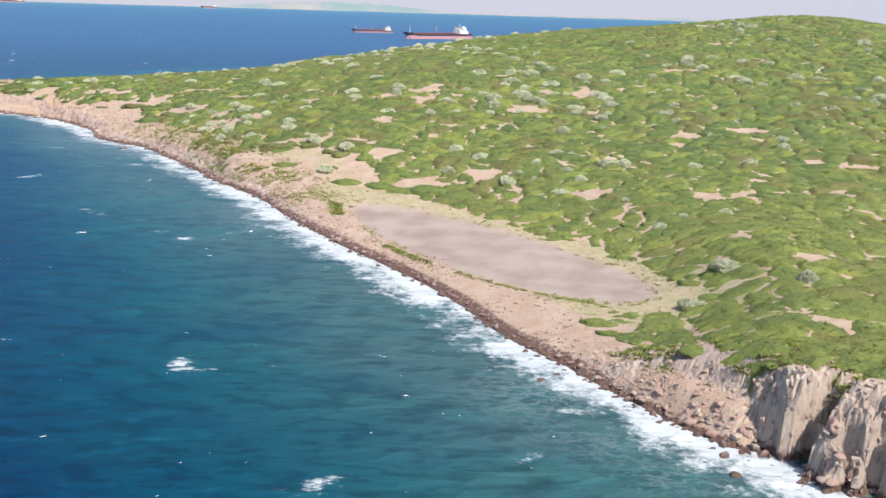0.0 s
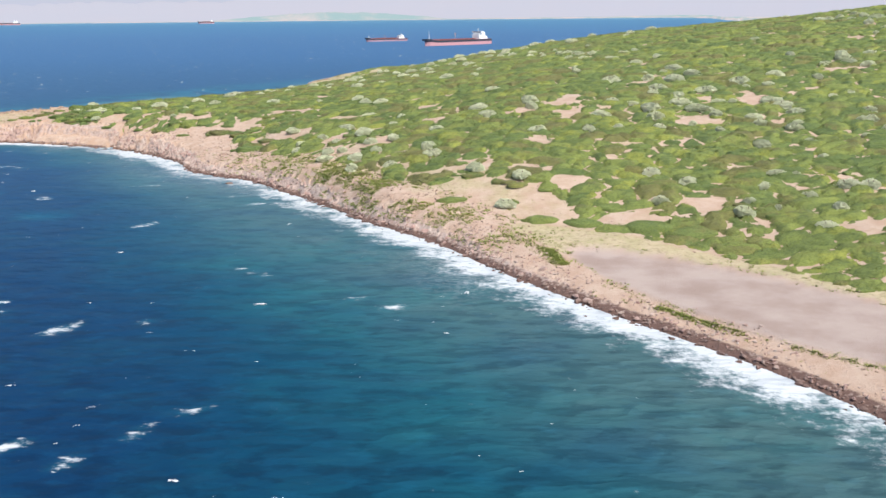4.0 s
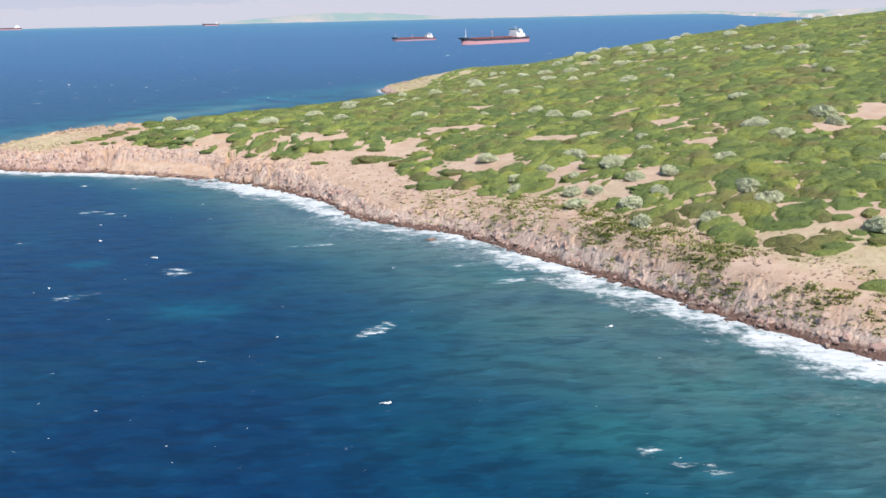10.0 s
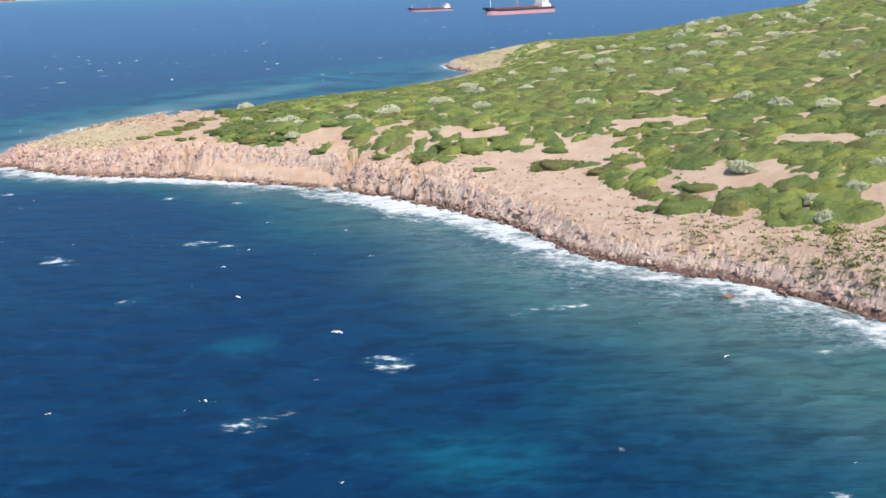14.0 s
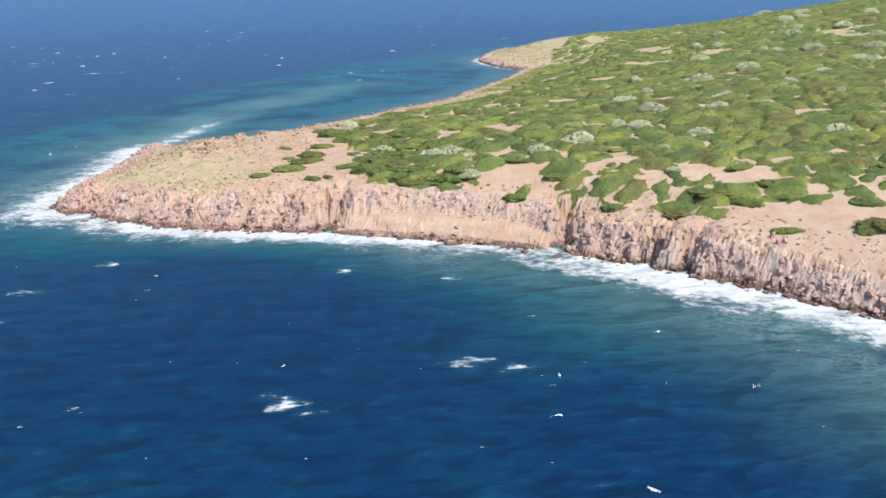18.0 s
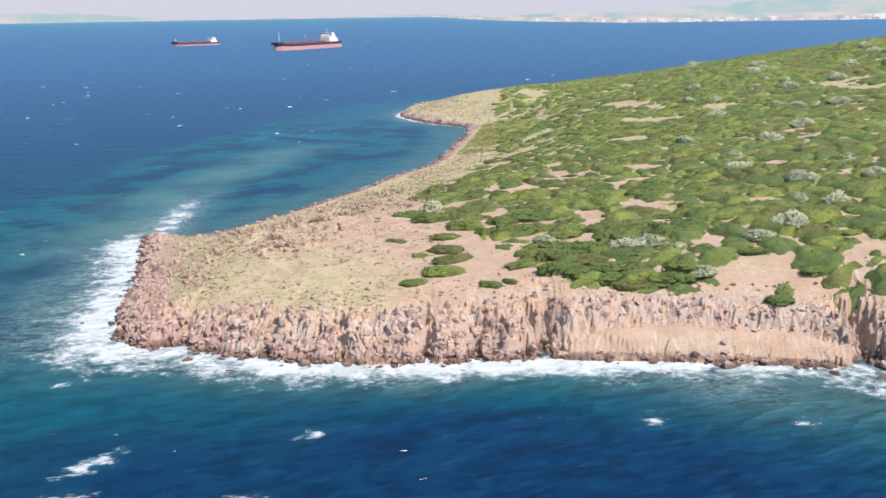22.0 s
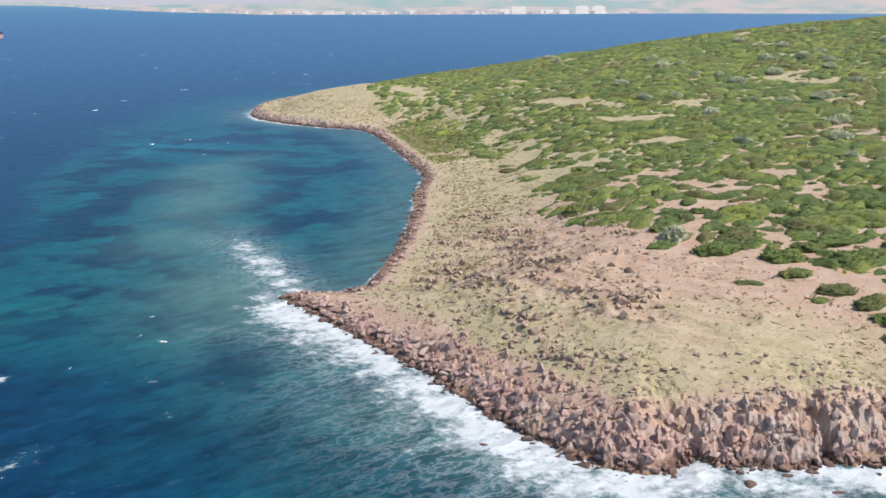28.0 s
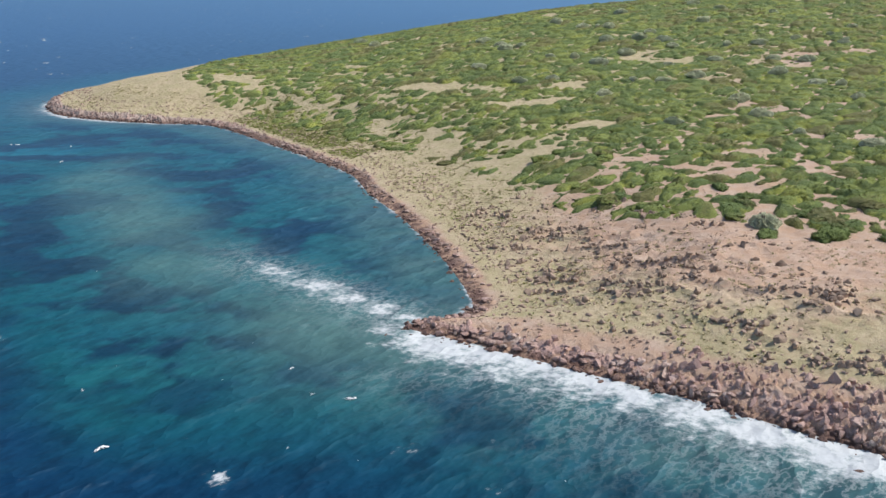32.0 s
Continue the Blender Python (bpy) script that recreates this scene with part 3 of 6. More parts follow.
def spaced(lo, hi, pitch, far):
    inner = list(np.arange(lo, hi + pitch, pitch))
    grow, out, left = pitch, [], []
    a, b = inner[-1], inner[0]
    while a < far or b > -far:
        grow = min(grow * 1.25, 140)
        a, b = min(a + grow, far), max(b - grow, -far)
        out.append(a)
        left.append(b)
    return np.array(sorted(set(left)) + inner + sorted(set(out)))


sx, sy = spaced(-420, 110, 1.9, 5000.0), spaced(-10, 640, 1.9, 5000.0)
SX, SY = np.meshgrid(sx, sy)
sd, su = coast(SX, SY)
off = np.maximum(-sd, 0)
width = np.interp(su, [0, 4, 6, 12, 17, 20, 22.5, 24, 25.5, 27, 29, 33, 34.1, 34.6, 36, 43, 45, 48], [9, 9, 9, 9.5, 9, 10, 10, 7.5, 6.5, 9.5, 12.5, 10, 7, 1.2, 0.9, 0.9, 4, 3])
near_foam = np.clip(1.2 - 1.1 * off / width, 0, 1) * (sd < 2)
near_foam *= 0.42 + 0.14 * step(23.5, 21, su) + 0.22 * np.exp(-((su - 21) / 1.8) ** 2) + 0.2 * np.exp(-((su - 24.6) / 1.6) ** 2) + 1.05 * fbm(SX * 0.09, SY * 0.09, 81, 3)
along_reef, across = SY - 386, SX - np.interp(SY, [384, 396, 404, 415, 441, 477, 489], [-197, -194, -192, -190.5, -176, -157.5, -145])
near_foam = np.maximum(near_foam, np.exp(-(across / 3.2) ** 2) * step(-3, 3, along_reef) * step(42, 14, along_reef) * 0.95)
reefy = np.exp(-((across + 7) / 9) ** 2) * step(-22, 4, along_reef) * step(112, 85, along_reef) * (fbm(SX * 0.13, SY * 0.13, 83, 4) * 1.4 + 0.2)
deep = np.clip(off / np.interp(su, [0, 12, 15, 18, 20, 22, 23.5, 24.5, 25.5, 27, 29, 33, 60], [72, 70, 60, 42, 34, 36, 34, 22, 18, 22, 34, 36, 60]), 0, 1) ** 0.85
murk = np.exp(-(off / np.interp(su, [0, 12, 18, 22, 23.5, 25, 28, 31, 34, 36, 60], [28, 30, 33, 23, 14, 7, 10, 20, 20, 12, 10])) ** 1.5)
brink = np.interp(SY, [340, 372, 400, 434, 484, 525], [-250, -240, -226, -213, -197, -168])
cove = step(372, 400, SY) * step(-10, 8, SX - brink) * step(575, 520, SY)
deep = deep * (1 - 0.8 * cove)
deep = deep * (1 - 0.25 * np.exp(-((SX + 207) / 16) ** 2 - ((SY - 365) / 40) ** 2))
deep = np.where(off > 200, 1.0, deep)
weedy = np.clip(np.maximum(cove, 0.75 * np.exp(-((SX + 214) / 20) ** 2 - ((SY - 395) / 70) ** 2)), 0, 1) * step(4, 14, off)
pale = np.zeros_like(SX)
for px, py, rx, ry, k in ((-109, 204, 12, 9, .5), (-130, 227, 6, 5, .6), (-157, 510, 24, 11, 1.4), (-170, 447, 7, 12, .7), (-106, 202, 14, 5, .4),
                          (-90, 186, 14, 8, .3), (-216, 404, 14, 18, .4), (-227, 367, 7, 6, .2), (-190, 450, 12, 26, .55), (-214, 352, 10, 10, .3)):
    pale = np.maximum(pale, k * np.exp(-((SX - px) / rx) ** 2 - ((SY - py) / ry) ** 2))
n_y, n_x = SX.shape
idx = np.arange(n_x * n_y).reshape(n_y, n_x)
keep = (sd < 6)[:-1, :-1] | (sd < 6)[1:, 1:]
quads = np.stack([idx[:-1, :-1], idx[:-1, 1:], idx[1:, 1:], idx[1:, :-1]], -1)[keep]
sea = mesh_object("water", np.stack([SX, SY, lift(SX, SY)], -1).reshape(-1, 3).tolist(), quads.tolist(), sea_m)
paint(sea, "bed", (weedy.ravel(), np.clip(reefy, 0, 1).ravel(), murk.ravel()))
film = 0.8 * np.exp(-(off / (0.95 * width)) ** 2) * step(0.42, 0.62, fbm(SX * 0.06, SY * 0.06, 86, 3)) * (sd < 2) * step(0.6, 3, width)
film = np.maximum(film, 0.7 * np.exp(-(across / 4.5) ** 2) * step(-8, 0, along_reef) * step(44, 20, along_reef))
# crests that have broken: short bands of froth drifting on the swell
broken = np.zeros_like(SX)
crests = np.random.RandomState(17)
for _ in range(480):
    px, py, turn = crests.uniform(-380, 40), crests.uniform(60, 640), crests.normal(0.2, 0.45)
    half, thick = 1.0 + 2.4 * crests.rand() ** 2, 0.9 + 0.7 * crests.rand()
    i0, i1 = np.searchsorted(sx, (px - 9, px + 9))
    j0, j1 = np.searchsorted(sy, (py - 9, py + 9))
    ex, ey = SX[j0:j1, i0:i1] - px, SY[j0:j1, i0:i1] - py
    a, b = ex * math.cos(turn) + ey * math.sin(turn), ey * math.cos(turn) - ex * math.sin(turn)
    spot = np.exp(-(a / half) ** 2 - ((b - 0.12 * a * a / half) / thick) ** 2) * crests.uniform(0.6, 1.2)
    broken[j0:j1, i0:i1] = np.maximum(broken[j0:j1, i0:i1], spot)
broken *= (off > 8) * (1 - 0.9 * cove) * (1 - 0.6 * step(300, 350, SY) * step(-240, -215, SX))
paint(sea, "surf", (film.ravel(), np.clip(broken, 0, 1).ravel(), film.ravel() * 0))
paint(sea, "water", (near_foam.ravel(), deep.ravel(), pale.ravel()))
tagged(sea, "choppy deep blue sea, turquoise over pale shoals, foaming at the shore", "sea", kind="structure")

# ---- island ground ----
CELL, FINE = 1.6, 5
gx, gy = np.arange(-210, 374, CELL), np.arange(-24, 632, CELL)
GX, GY = np.meshgrid(gx, gy)
gd, gu = coast(GX, GY)
wanted = gd > -4
fine_here = ((gd > -3.5) & (gd < 13) & (gu < 47)) | (np.hypot((GX + 174 - 0.4 * (GY - 366)) / 22, (GY - 366) / 36) < 1) & (gd > 0)
cell_keep = wanted[:-1, :-1] | wanted[1:, 1:] | wanted[:-1, 1:] | wanted[1:, :-1]
cell_fine = fine_here[:-1, :-1] | fine_here[1:, 1:] | fine_here[:-1, 1:] | fine_here[1:, :-1]
n_y, n_x = GX.shape
idx = np.arange(n_x * n_y).reshape(n_y, n_x)
coarse = np.stack([idx[:-1, :-1], idx[:-1, 1:], idx[1:, 1:], idx[1:, :-1]], -1)[cell_keep & ~cell_fine]
cj, ci = np.nonzero(cell_keep & cell_fine)
fi = (ci[:, None, None] * FINE + np.arange(FINE + 1)[None, None, :]) + np.zeros((1, FINE + 1, 1), int)
fj = (cj[:, None, None] * FINE + np.arange(FINE + 1)[None, :, None]) + np.zeros((1, 1, FINE + 1), int)
keys = (fj * 100000 + fi).ravel()
uniq, inv = np.unique(keys, return_inverse=True)
inv = inv.reshape(fi.shape) + n_x * n_y
fx, fy = gx[0] + (uniq % 100000) * CELL / FINE, gy[0] + (uniq // 100000) * CELL / FINE
fd, fu = coast(fx, fy)
fquads = np.stack([inv[:, :-1, :-1], inv[:, :-1, 1:], inv[:, 1:, 1:], inv[:, 1:, :-1]], -1).reshape(-1, 4)
ax, ay = np.concatenate([GX.ravel(), fx]), np.concatenate([GY.ravel(), fy])
ad, au = np.concatenate([gd.ravel(), fd]), np.concatenate([gu.ravel(), fu])
az = ground(ax, ay, ad, au)
used, back = np.unique(np.concatenate([coarse.ravel(), fquads.ravel()]), return_inverse=True)
land = mesh_object("ground", np.stack([ax, ay, az], 1)[used].tolist(), back.reshape(-1, 4).tolist(), earth, smooth=False)
land.data.polygons.foreach_set("use_smooth", [True] * len(coarse) + [False] * len(fquads))
east = ax - np.interp(ay, [r[0] for r in POINT], [r[1] for r in POINT])
west = step(10, -8, east)
herbs = np.exp(-((au - 13.5) / 2.5) ** 2) * step(5, 9, ad) * step(26, 14, ad) * 0.3
straw = step(500, 530, ay) * step(10, -10, east)
grassy = np.clip((0.72 - 0.3 * step(490, 530, ay)) * west * step(3 - 2 * step(34.4, 35, au), 7.5 - 3.5 * step(34.4, 35, au), ad) + 0.25 * step(-6, 6, ad - along(SCRUB, au)) * (1 - west) + herbs + 0.5 * step(385, 415, ay) * (1 - west) + 0.6 * straw + 0.95 * step(0.97, 1.02, pond_reach(ax, ay)) * step(1.5, 1.2, pond_reach(ax, ay)) * step(8, 12, ad), 0, 1)
crag_w = 1.3 + 0.95 * along(ROCK, au) + beach(au)
rocky = np.clip(step(crag_w + 2.0, crag_w - 1.2, ad), 0, 1) * (1 - step(1, 2, beach(au)) * step(0.6, 1.2, ad) * step(0.8, -0.2, ad - beach(au))) * (1 - 0.85 * np.exp(-((au - 9.5) / 3) ** 4) * step(1.5, 3.5, ad))
knoll = np.exp(-((ax + 171 - 0.4 * (ay - 364)) / 12) ** 2 - ((ay - 364) / 24) ** 2)
grassy = np.clip(grassy - 0.55 * knoll - 0.45 * np.exp(-((ax + 160) / 15) ** 2 - ((ay - 348) / 17) ** 2), 0, 1)
paint(land, "zone", (grassy[used], rocky[used], pond(ax, ay)[used]))
tagged(land, "rocky island of pinkish stone, dry turf and tan soil", "island", kind="structure")


def height_at(x, y):
    x, y = np.atleast_1d(np.asarray(x, float)), np.atleast_1d(np.asarray(y, float))
    return ground(x, y)


# ---- shrubs ----
def dome(rng, detail, tall, lumps):
    """A low cushion of leaves about one metre in radius: an uneven rounded mound that comes down to the soil."""
    bm = bmesh.new()
    bmesh.ops.create_icosphere(bm, subdivisions=detail, radius=1)
    bmesh.ops.delete(bm, geom=[v for v in bm.verts if v.co.z < -0.2], context="VERTS")
    seed = Vector((rng.random() * 50, rng.random() * 50, rng.random() * 50))
    for v in bm.verts:
        low = v.co.z < 0.12
        flat = Vector((v.co.x, v.co.y, 0))
        if low:
            flat = flat.normalized()
        n = noise.noise(v.co * 1.5 + seed) * 0.32 + noise.noise(v.co * 4.5 + seed) * lumps + noise.noise(v.co * 11 + seed) * lumps * 0.9
        high = 0 if low else tall * (1 - flat.length ** 3.2) ** 0.62 * (1 + n * 1.1)
        v.co = flat * (1 + n * 0.8)
        v.co.z = -0.35 if low else high * rng.uniform(0.9, 1.1)
        if not low:
            v.co += Vector((rng.uniform(-1, 1), rng.uniform(-1, 1), 0)) * 0.03
    return bm


def arrays(bm):
    bmesh.ops.triangulate(bm, faces=bm.faces[:])
    bm.verts.index_update()
    v = np.array([w.co[:] for w in bm.verts])
    f = np.array([[w.index for w in g.verts] for g in bm.faces])
    bm.free()
    return v, f


def scatter(kinds, xs, ys, zs, radius, tall, turn, pick):
    """All copies of the kinds joined into one list of vertices and faces."""
    verts, faces, base = [], [], 0
    for k, (kv, kf) in enumerate(kinds):
        w = np.nonzero(pick == k)[0]
        if not len(w):
            continue
        c, s = np.cos(turn[w])[:, None], np.sin(turn[w])[:, None]
        lx, ly = kv[None, :, 0] * radius[w, 0][:, None], kv[None, :, 1] * radius[w, 1][:, None]
        p = np.stack([xs[w][:, None] + lx * c - ly * s, ys[w][:, None] + lx * s + ly * c, zs[w][:, None] + kv[None, :, 2] * tall[w][:, None]], -1)
        verts.append(p.reshape(-1, 3))
        faces.append((kf[None] + (base + np.arange(len(w)) * len(kv))[:, None, None]).reshape(-1, 3))
        base += len(w) * len(kv)
    return np.vstack(verts), np.vstack(faces)


def fast_object(name, verts, faces, mat, smooth=False):
    me = bpy.data.meshes.new(name)
    me.vertices.add(len(verts))
    me.vertices.foreach_set("co", verts.astype(np.float32).ravel())
    me.loops.add(faces.size)
    me.loops.foreach_set("vertex_index", faces.astype(np.int32).ravel())
    me.polygons.add(len(faces))
    me.polygons.foreach_set("loop_start", np.arange(0, faces.size, faces.shape[1], dtype=np.int32))
    me.materials.append(mat)
    me.update(calc_edges=True)
    me.polygons.foreach_set("use_smooth", [smooth] * len(me.polygons))
    return new(name, me)


rng = random.Random(4)
npr = np.random.RandomState(8)
mid_kinds = [arrays(dome(rng, 3, 0.48, 0.17)) for _ in range(8)]
far_kinds = [arrays(dome(rng, 2, 0.46, 0.16)) for _ in range(5)]


# one carpet of leafy mounds that grow into each other, split by bare soil
grow_grid = scrub_here(GX, GY, gd, gu)
east_grid = GX - np.interp(GY, [r[0] for r in POINT], [r[1] for r in POINT])
inner_grid = step(0, 20, gd - along(SCRUB, gu)) * step(6, 44, east_grid)
inner_grid = np.maximum(inner_grid, step(12.5, 11, gu) * step(0, 4, gd - along(SCRUB, gu)))
ground_grid = az[:GX.size].reshape(GX.shape)


def from_grid(grid, x, y):
    i = np.clip((x - gx[0]) / CELL, 0, len(gx) - 1.001)
    j = np.clip((y - gy[0]) / CELL, 0, len(gy) - 1.001)
    a, b = i.astype(int), j.astype(int)
    p, q = i - a, j - b
    return (grid[b, a] * (1 - p) + grid[b, a + 1] * p) * (1 - q) + (grid[b + 1, a] * (1 - p) + grid[b + 1, a + 1] * p) * q


# patches of bare soil in the scrub: x, y, half length, half breadth, degrees that the length is turned
BARE = [(-159, 337, 2.8, 2.2, -29), (-157, 326, 3.3, 3.9, -34), (-144, 338, 2.8, 4.2, -41), (-143, 368, 2.3, 2.8, -33), (-141, 343, 1.9, 4.1, -35), (-141, 367, 3.6, 4, -43),
        (-136, 313, 2.5, 4.2, -20), (-135, 313, 4, 3.5, -21), (-133, 344, 2.4, 3.6, -35), (-132, 374, 6.5, 3.3, -47), (-118, 375, 4, 3.2, -52), (-116, 437, 5.2, 10.6, -87),
        (-112, 305, 1.9, 3.7, -19), (-108, 303, 4.2, 4.2, -20), (-108, 304, 2, 1, -19), (-106, 292, 7.2, 6.2, -22), (-103, 411, 6.7, 5.5, -75), (-103, 412, 6.9, 3.5, -66),
        (-92, 292, 2.8, 6.7, -26)]
BARE += [(-92, 290, 6, 9.7, -29), (-88, 433, 11.8, 6.7, -79), (-87, 331, 2.3, 2.6, -26), (-84, 300, 3.6, 5.6, -23), (-83, 428, 10, 3.2, -69), (-79, 300, 5, 7.7, -29),
         (-78, 461, 6.9, 7.3, -80), (-77, 465, 12.5, 6.8, -83), (-77, 298, 3, 5.3, -28), (-77, 268, 7.2, 4.8, -41), (-76, 324, 3.8, 2.4, -30), (-75, 267, 3.6, 6.2, -34),
         (-68, 240, 3.9, 3.7, -29), (-63, 253, 1.8, 3.4, -38), (-63, 275, 4, 3.4, -37), (-58, 238, 2.7, 4.3, -36), (-58, 501, 6.1, 3.6, -87), (-44, 277, 2.5, 4.9, -39),
         (-41, 256, 1.8, 4.5, -29)]
BARE += [(-40, 292, 2.3, 2.6, -46), (-29, 299, 1.9, 2.1, -49), (-21, 258, 3.7, 6.2, -24), (-19, 228, 2.1, 6, -9), (-17, 199, 1.8, 3.1, -5), (-16, 199, 2.1, 2.8, 2),
         (-11, 252, 3.7, 8, -18), (-11, 263, 5, 6.3, -12), (-9, 189, 0.7, 2.7, -12), (-9, 271, 3.2, 7.3, -26), (-7, 182, 5.9, 3.2, -9), (-7, 212, 0.8, 3.6, -1),
         (-2, 223, 5.3, 2, -7), (1, 173, 3.3, 1.7, -12), (3, 186, 3, 4.6, -14), (4, 183, 2.7, 3.2, -12), (13, 238, 3.7, 5, -4), (14, 205, 1.9, 4.1, -10),
         (15, 240, 2.6, 2.9, -14)]
BARE += [(23, 169, 3.6, 3.1, -9), (28, 254, 2.7, 8.5, -17), (29, 257, 1.4, 5.9, -6), (38, 96, 1.8, 1.1, 10), (41, 166, 2.4, 4.8, 6), (45, 212, 3.2, 2.8, 0),
         (46, 123, 4, 3.1, 29), (47, 167, 1.5, 3.6, 5), (53, 178, 1.3, 2.8, 3), (56, 278, 4.5, 3.9, -8), (61, 216, 3.9, 5.4, 0), (67, 193, 1.9, 4.4, 2),
         (75, 189, 3.6, 3.1, 2)]


def bare_soil(x, y):
    """Under 1 inside the patches of bare soil, with a ragged edge."""
    near = np.full(x.shape, 9.0)
    for cx, cy, a, b, deg in BARE:
        c, s = math.cos(radians(deg)), math.sin(radians(deg))
        east, north = x - cx, y - cy
        if cy > 400:
            a, b = a * 0.7, b * 0.6
        near = np.minimum(near, np.hypot((east * c + north * s) / (a + 0.5), (north * c - east * s) / (b * 0.7 + 0.4)))
    return near + (fbm(x * 0.28, y * 0.28, 74, 4) - 0.5) * 1.7


def cover(x, y):
    """How firmly scrub covers a place: above 0 it grows, from 1 up it is a closed carpet."""
    inner = from_grid(inner_grid, x, y)
    gaps = fbm(x * 0.10, y * 0.10, 71, 3)
    big_gaps = fbm(x * 0.035, y * 0.035, 78, 2)
    holes = fbm(x * 0.26 + 5, y * 0.34, 79, 2)
    thick = 0.25 * np.exp(-((x - 40) / 18) ** 2 - ((y - 98) / 20) ** 2) + 0.2 * np.exp(-((x - 20) / 20) ** 2 - ((y - 158) / 20) ** 2) + 0.2 * np.exp(-((x - 58) / 16) ** 2 - ((y - 150) / 16) ** 2)
    a = (0.80 + thick - gaps - (1 - inner) * 0.16 - (big_gaps - 0.5) * 0.14) * 7
    b = (0.80 + thick - holes - (1 - inner) * 0.13) * 6
    c = (from_grid(grow_grid, x, y) - 0.4) * 2.4
    return np.minimum(np.minimum(np.minimum(a, b), c), (bare_soil(x, y) - 0.85) * 2.5)


def scrub_carpet(x0, x1, y0, y1, MAT, label):
    mx, my = np.meshgrid(np.arange(x0, x1, MAT), np.arange(y0, y1, MAT))
    mx = mx + (hash2(np.round(mx / MAT), np.round(my / MAT), 3) - 0.5) * 0.25
    my = my + (hash2(np.round(mx / MAT), np.round(my / MAT), 4) - 0.5) * 0.25
    closed = cover(mx, my)
    wx = mx + 2.6 * (fbm(mx * 0.25, my * 0.25, 51, 3) - 0.5) + 0.9 * (fbm(mx * 0.9, my * 0.9, 52, 2) - 0.5)
    wy = my + 2.6 * (fbm(mx * 0.25, my * 0.25, 54, 3) - 0.5) + 0.9 * (fbm(mx * 0.9, my * 0.9, 55, 2) - 0.5)
    m1, m2, mid = worley(wx * 0.20, wy * 0.27, 57)
    n1, n2, nid = worley(wx * 0.55, wy * 0.75, 58)
    mound, tuft = 1 - np.exp(-(m2 - m1) * 9), 1 - np.exp(-(n2 - n1) * 6)
    s01 = np.clip(closed, 0, 1)
    vigour = (0.6 + 0.4 * step(140, 215, my)) * (1 - 0.3 * step(340, 410, my))
    fringe = 1 - from_grid(inner_grid, mx, my)
    loose = 1 - step(0.2, 2.3 + 1.0 * (mid - 0.5), closed)
    # winding gaps of soil between the cushions
    loose = np.maximum(loose, 0.85 * step(0.50, 0.62, fbm(mx * 0.045, my * 0.045, 77, 3)))
    loose = np.maximum(loose, 0.95 * step(-92, -118, mx) * step(305, 320, my) * step(420, 390, my))
    mat_h = 0.80 * s01 ** 0.4 * (0.2 + (0.85 * mound - 0.05) * vigour) + 0.42 * vigour * s01 * (mid - 0.4) - (1.35 + 0.7 * fringe) * np.maximum(loose, 0.75 * fringe) * (1 - mound) ** 1.3
    mat_h = mat_h + (0.10 * tuft - 0.05 + 0.08 * (nid - 0.5)) * (0.35 + 0.65 * s01) + (fbm(mx * 0.8, my * 0.8, 59, 3) - 0.5) * 0.20 * s01 - 0.06
    open_turf = (mx < -157) & (my > 315) & (my < 385)
    mat_h = np.where((closed > 0) & ~open_turf, mat_h, -0.3)
    mat_h = np.maximum(mat_h, -0.3)
    n_y, n_x = mx.shape
    idx = np.arange(n_x * n_y).reshape(n_y, n_x)
    high = np.maximum(np.maximum(mat_h[:-1, :-1], mat_h[1:, 1:]), np.maximum(mat_h[:-1, 1:], mat_h[1:, :-1])) > -0.05
    quads = np.stack([idx[:-1, :-1], idx[:-1, 1:], idx[1:, 1:], idx[1:, :-1]], -1)[high]
    used_m, back_m = np.unique(quads.ravel(), return_inverse=True)
    mz = from_grid(ground_grid, mx, my) + mat_h
    carpet = fast_object("scrub", np.stack([mx, my, mz], -1).reshape(-1, 3)[used_m], back_m.reshape(-1, 4), green_many, smooth=True)
    paint(carpet, "tone", (mid.ravel()[used_m], nid.ravel()[used_m], tuft.ravel()[used_m] * 0))
    tagged(carpet, label, "scrub", kind="stuff")
    leafy_top = mat_h.ravel() > 0.2
    return mx.ravel()[leafy_top], my.ravel()[leafy_top], mz.ravel()[leafy_top]


top_x, top_y, top_z = scrub_carpet(-175, 127, 60, 612, 0.5, "green scrub carpeting the hill in merged leafy mounds with yellow-green patches")
scrub_carpet(126.6, 364, -20, 618, 1.5, "green scrub on the far side of the hill")
scrub_carpet(30, 127.4, -20, 61.6, 1.2, "green scrub on the southern point")

pitch = 1.9
bx, by = np.meshgrid(np.arange(-205, 128, pitch), np.arange(45, 615, pitch))
bx = bx + npr.uniform(-0.5, 0.5, bx.shape) * pitch
by = by + npr.uniform(-0.5, 0.5, by.shape) * pitch
bx, by = bx.ravel(), by.ravel()
bd, _ = coast(bx, by)
bs = cover(bx, by)
# loose cushions fringe the carpet, and a few rise out of it
chance = np.where(bs < 0.5, 0.42, 0.025) * (bs > 0.02)
chosen = (npr.rand(len(bx)) < chance) & (bd > 3)
bx, by, bd = bx[chosen], by[chosen], bd[chosen]
size = 0.5 + 0.9 * npr.rand(len(bx)) ** 1.5
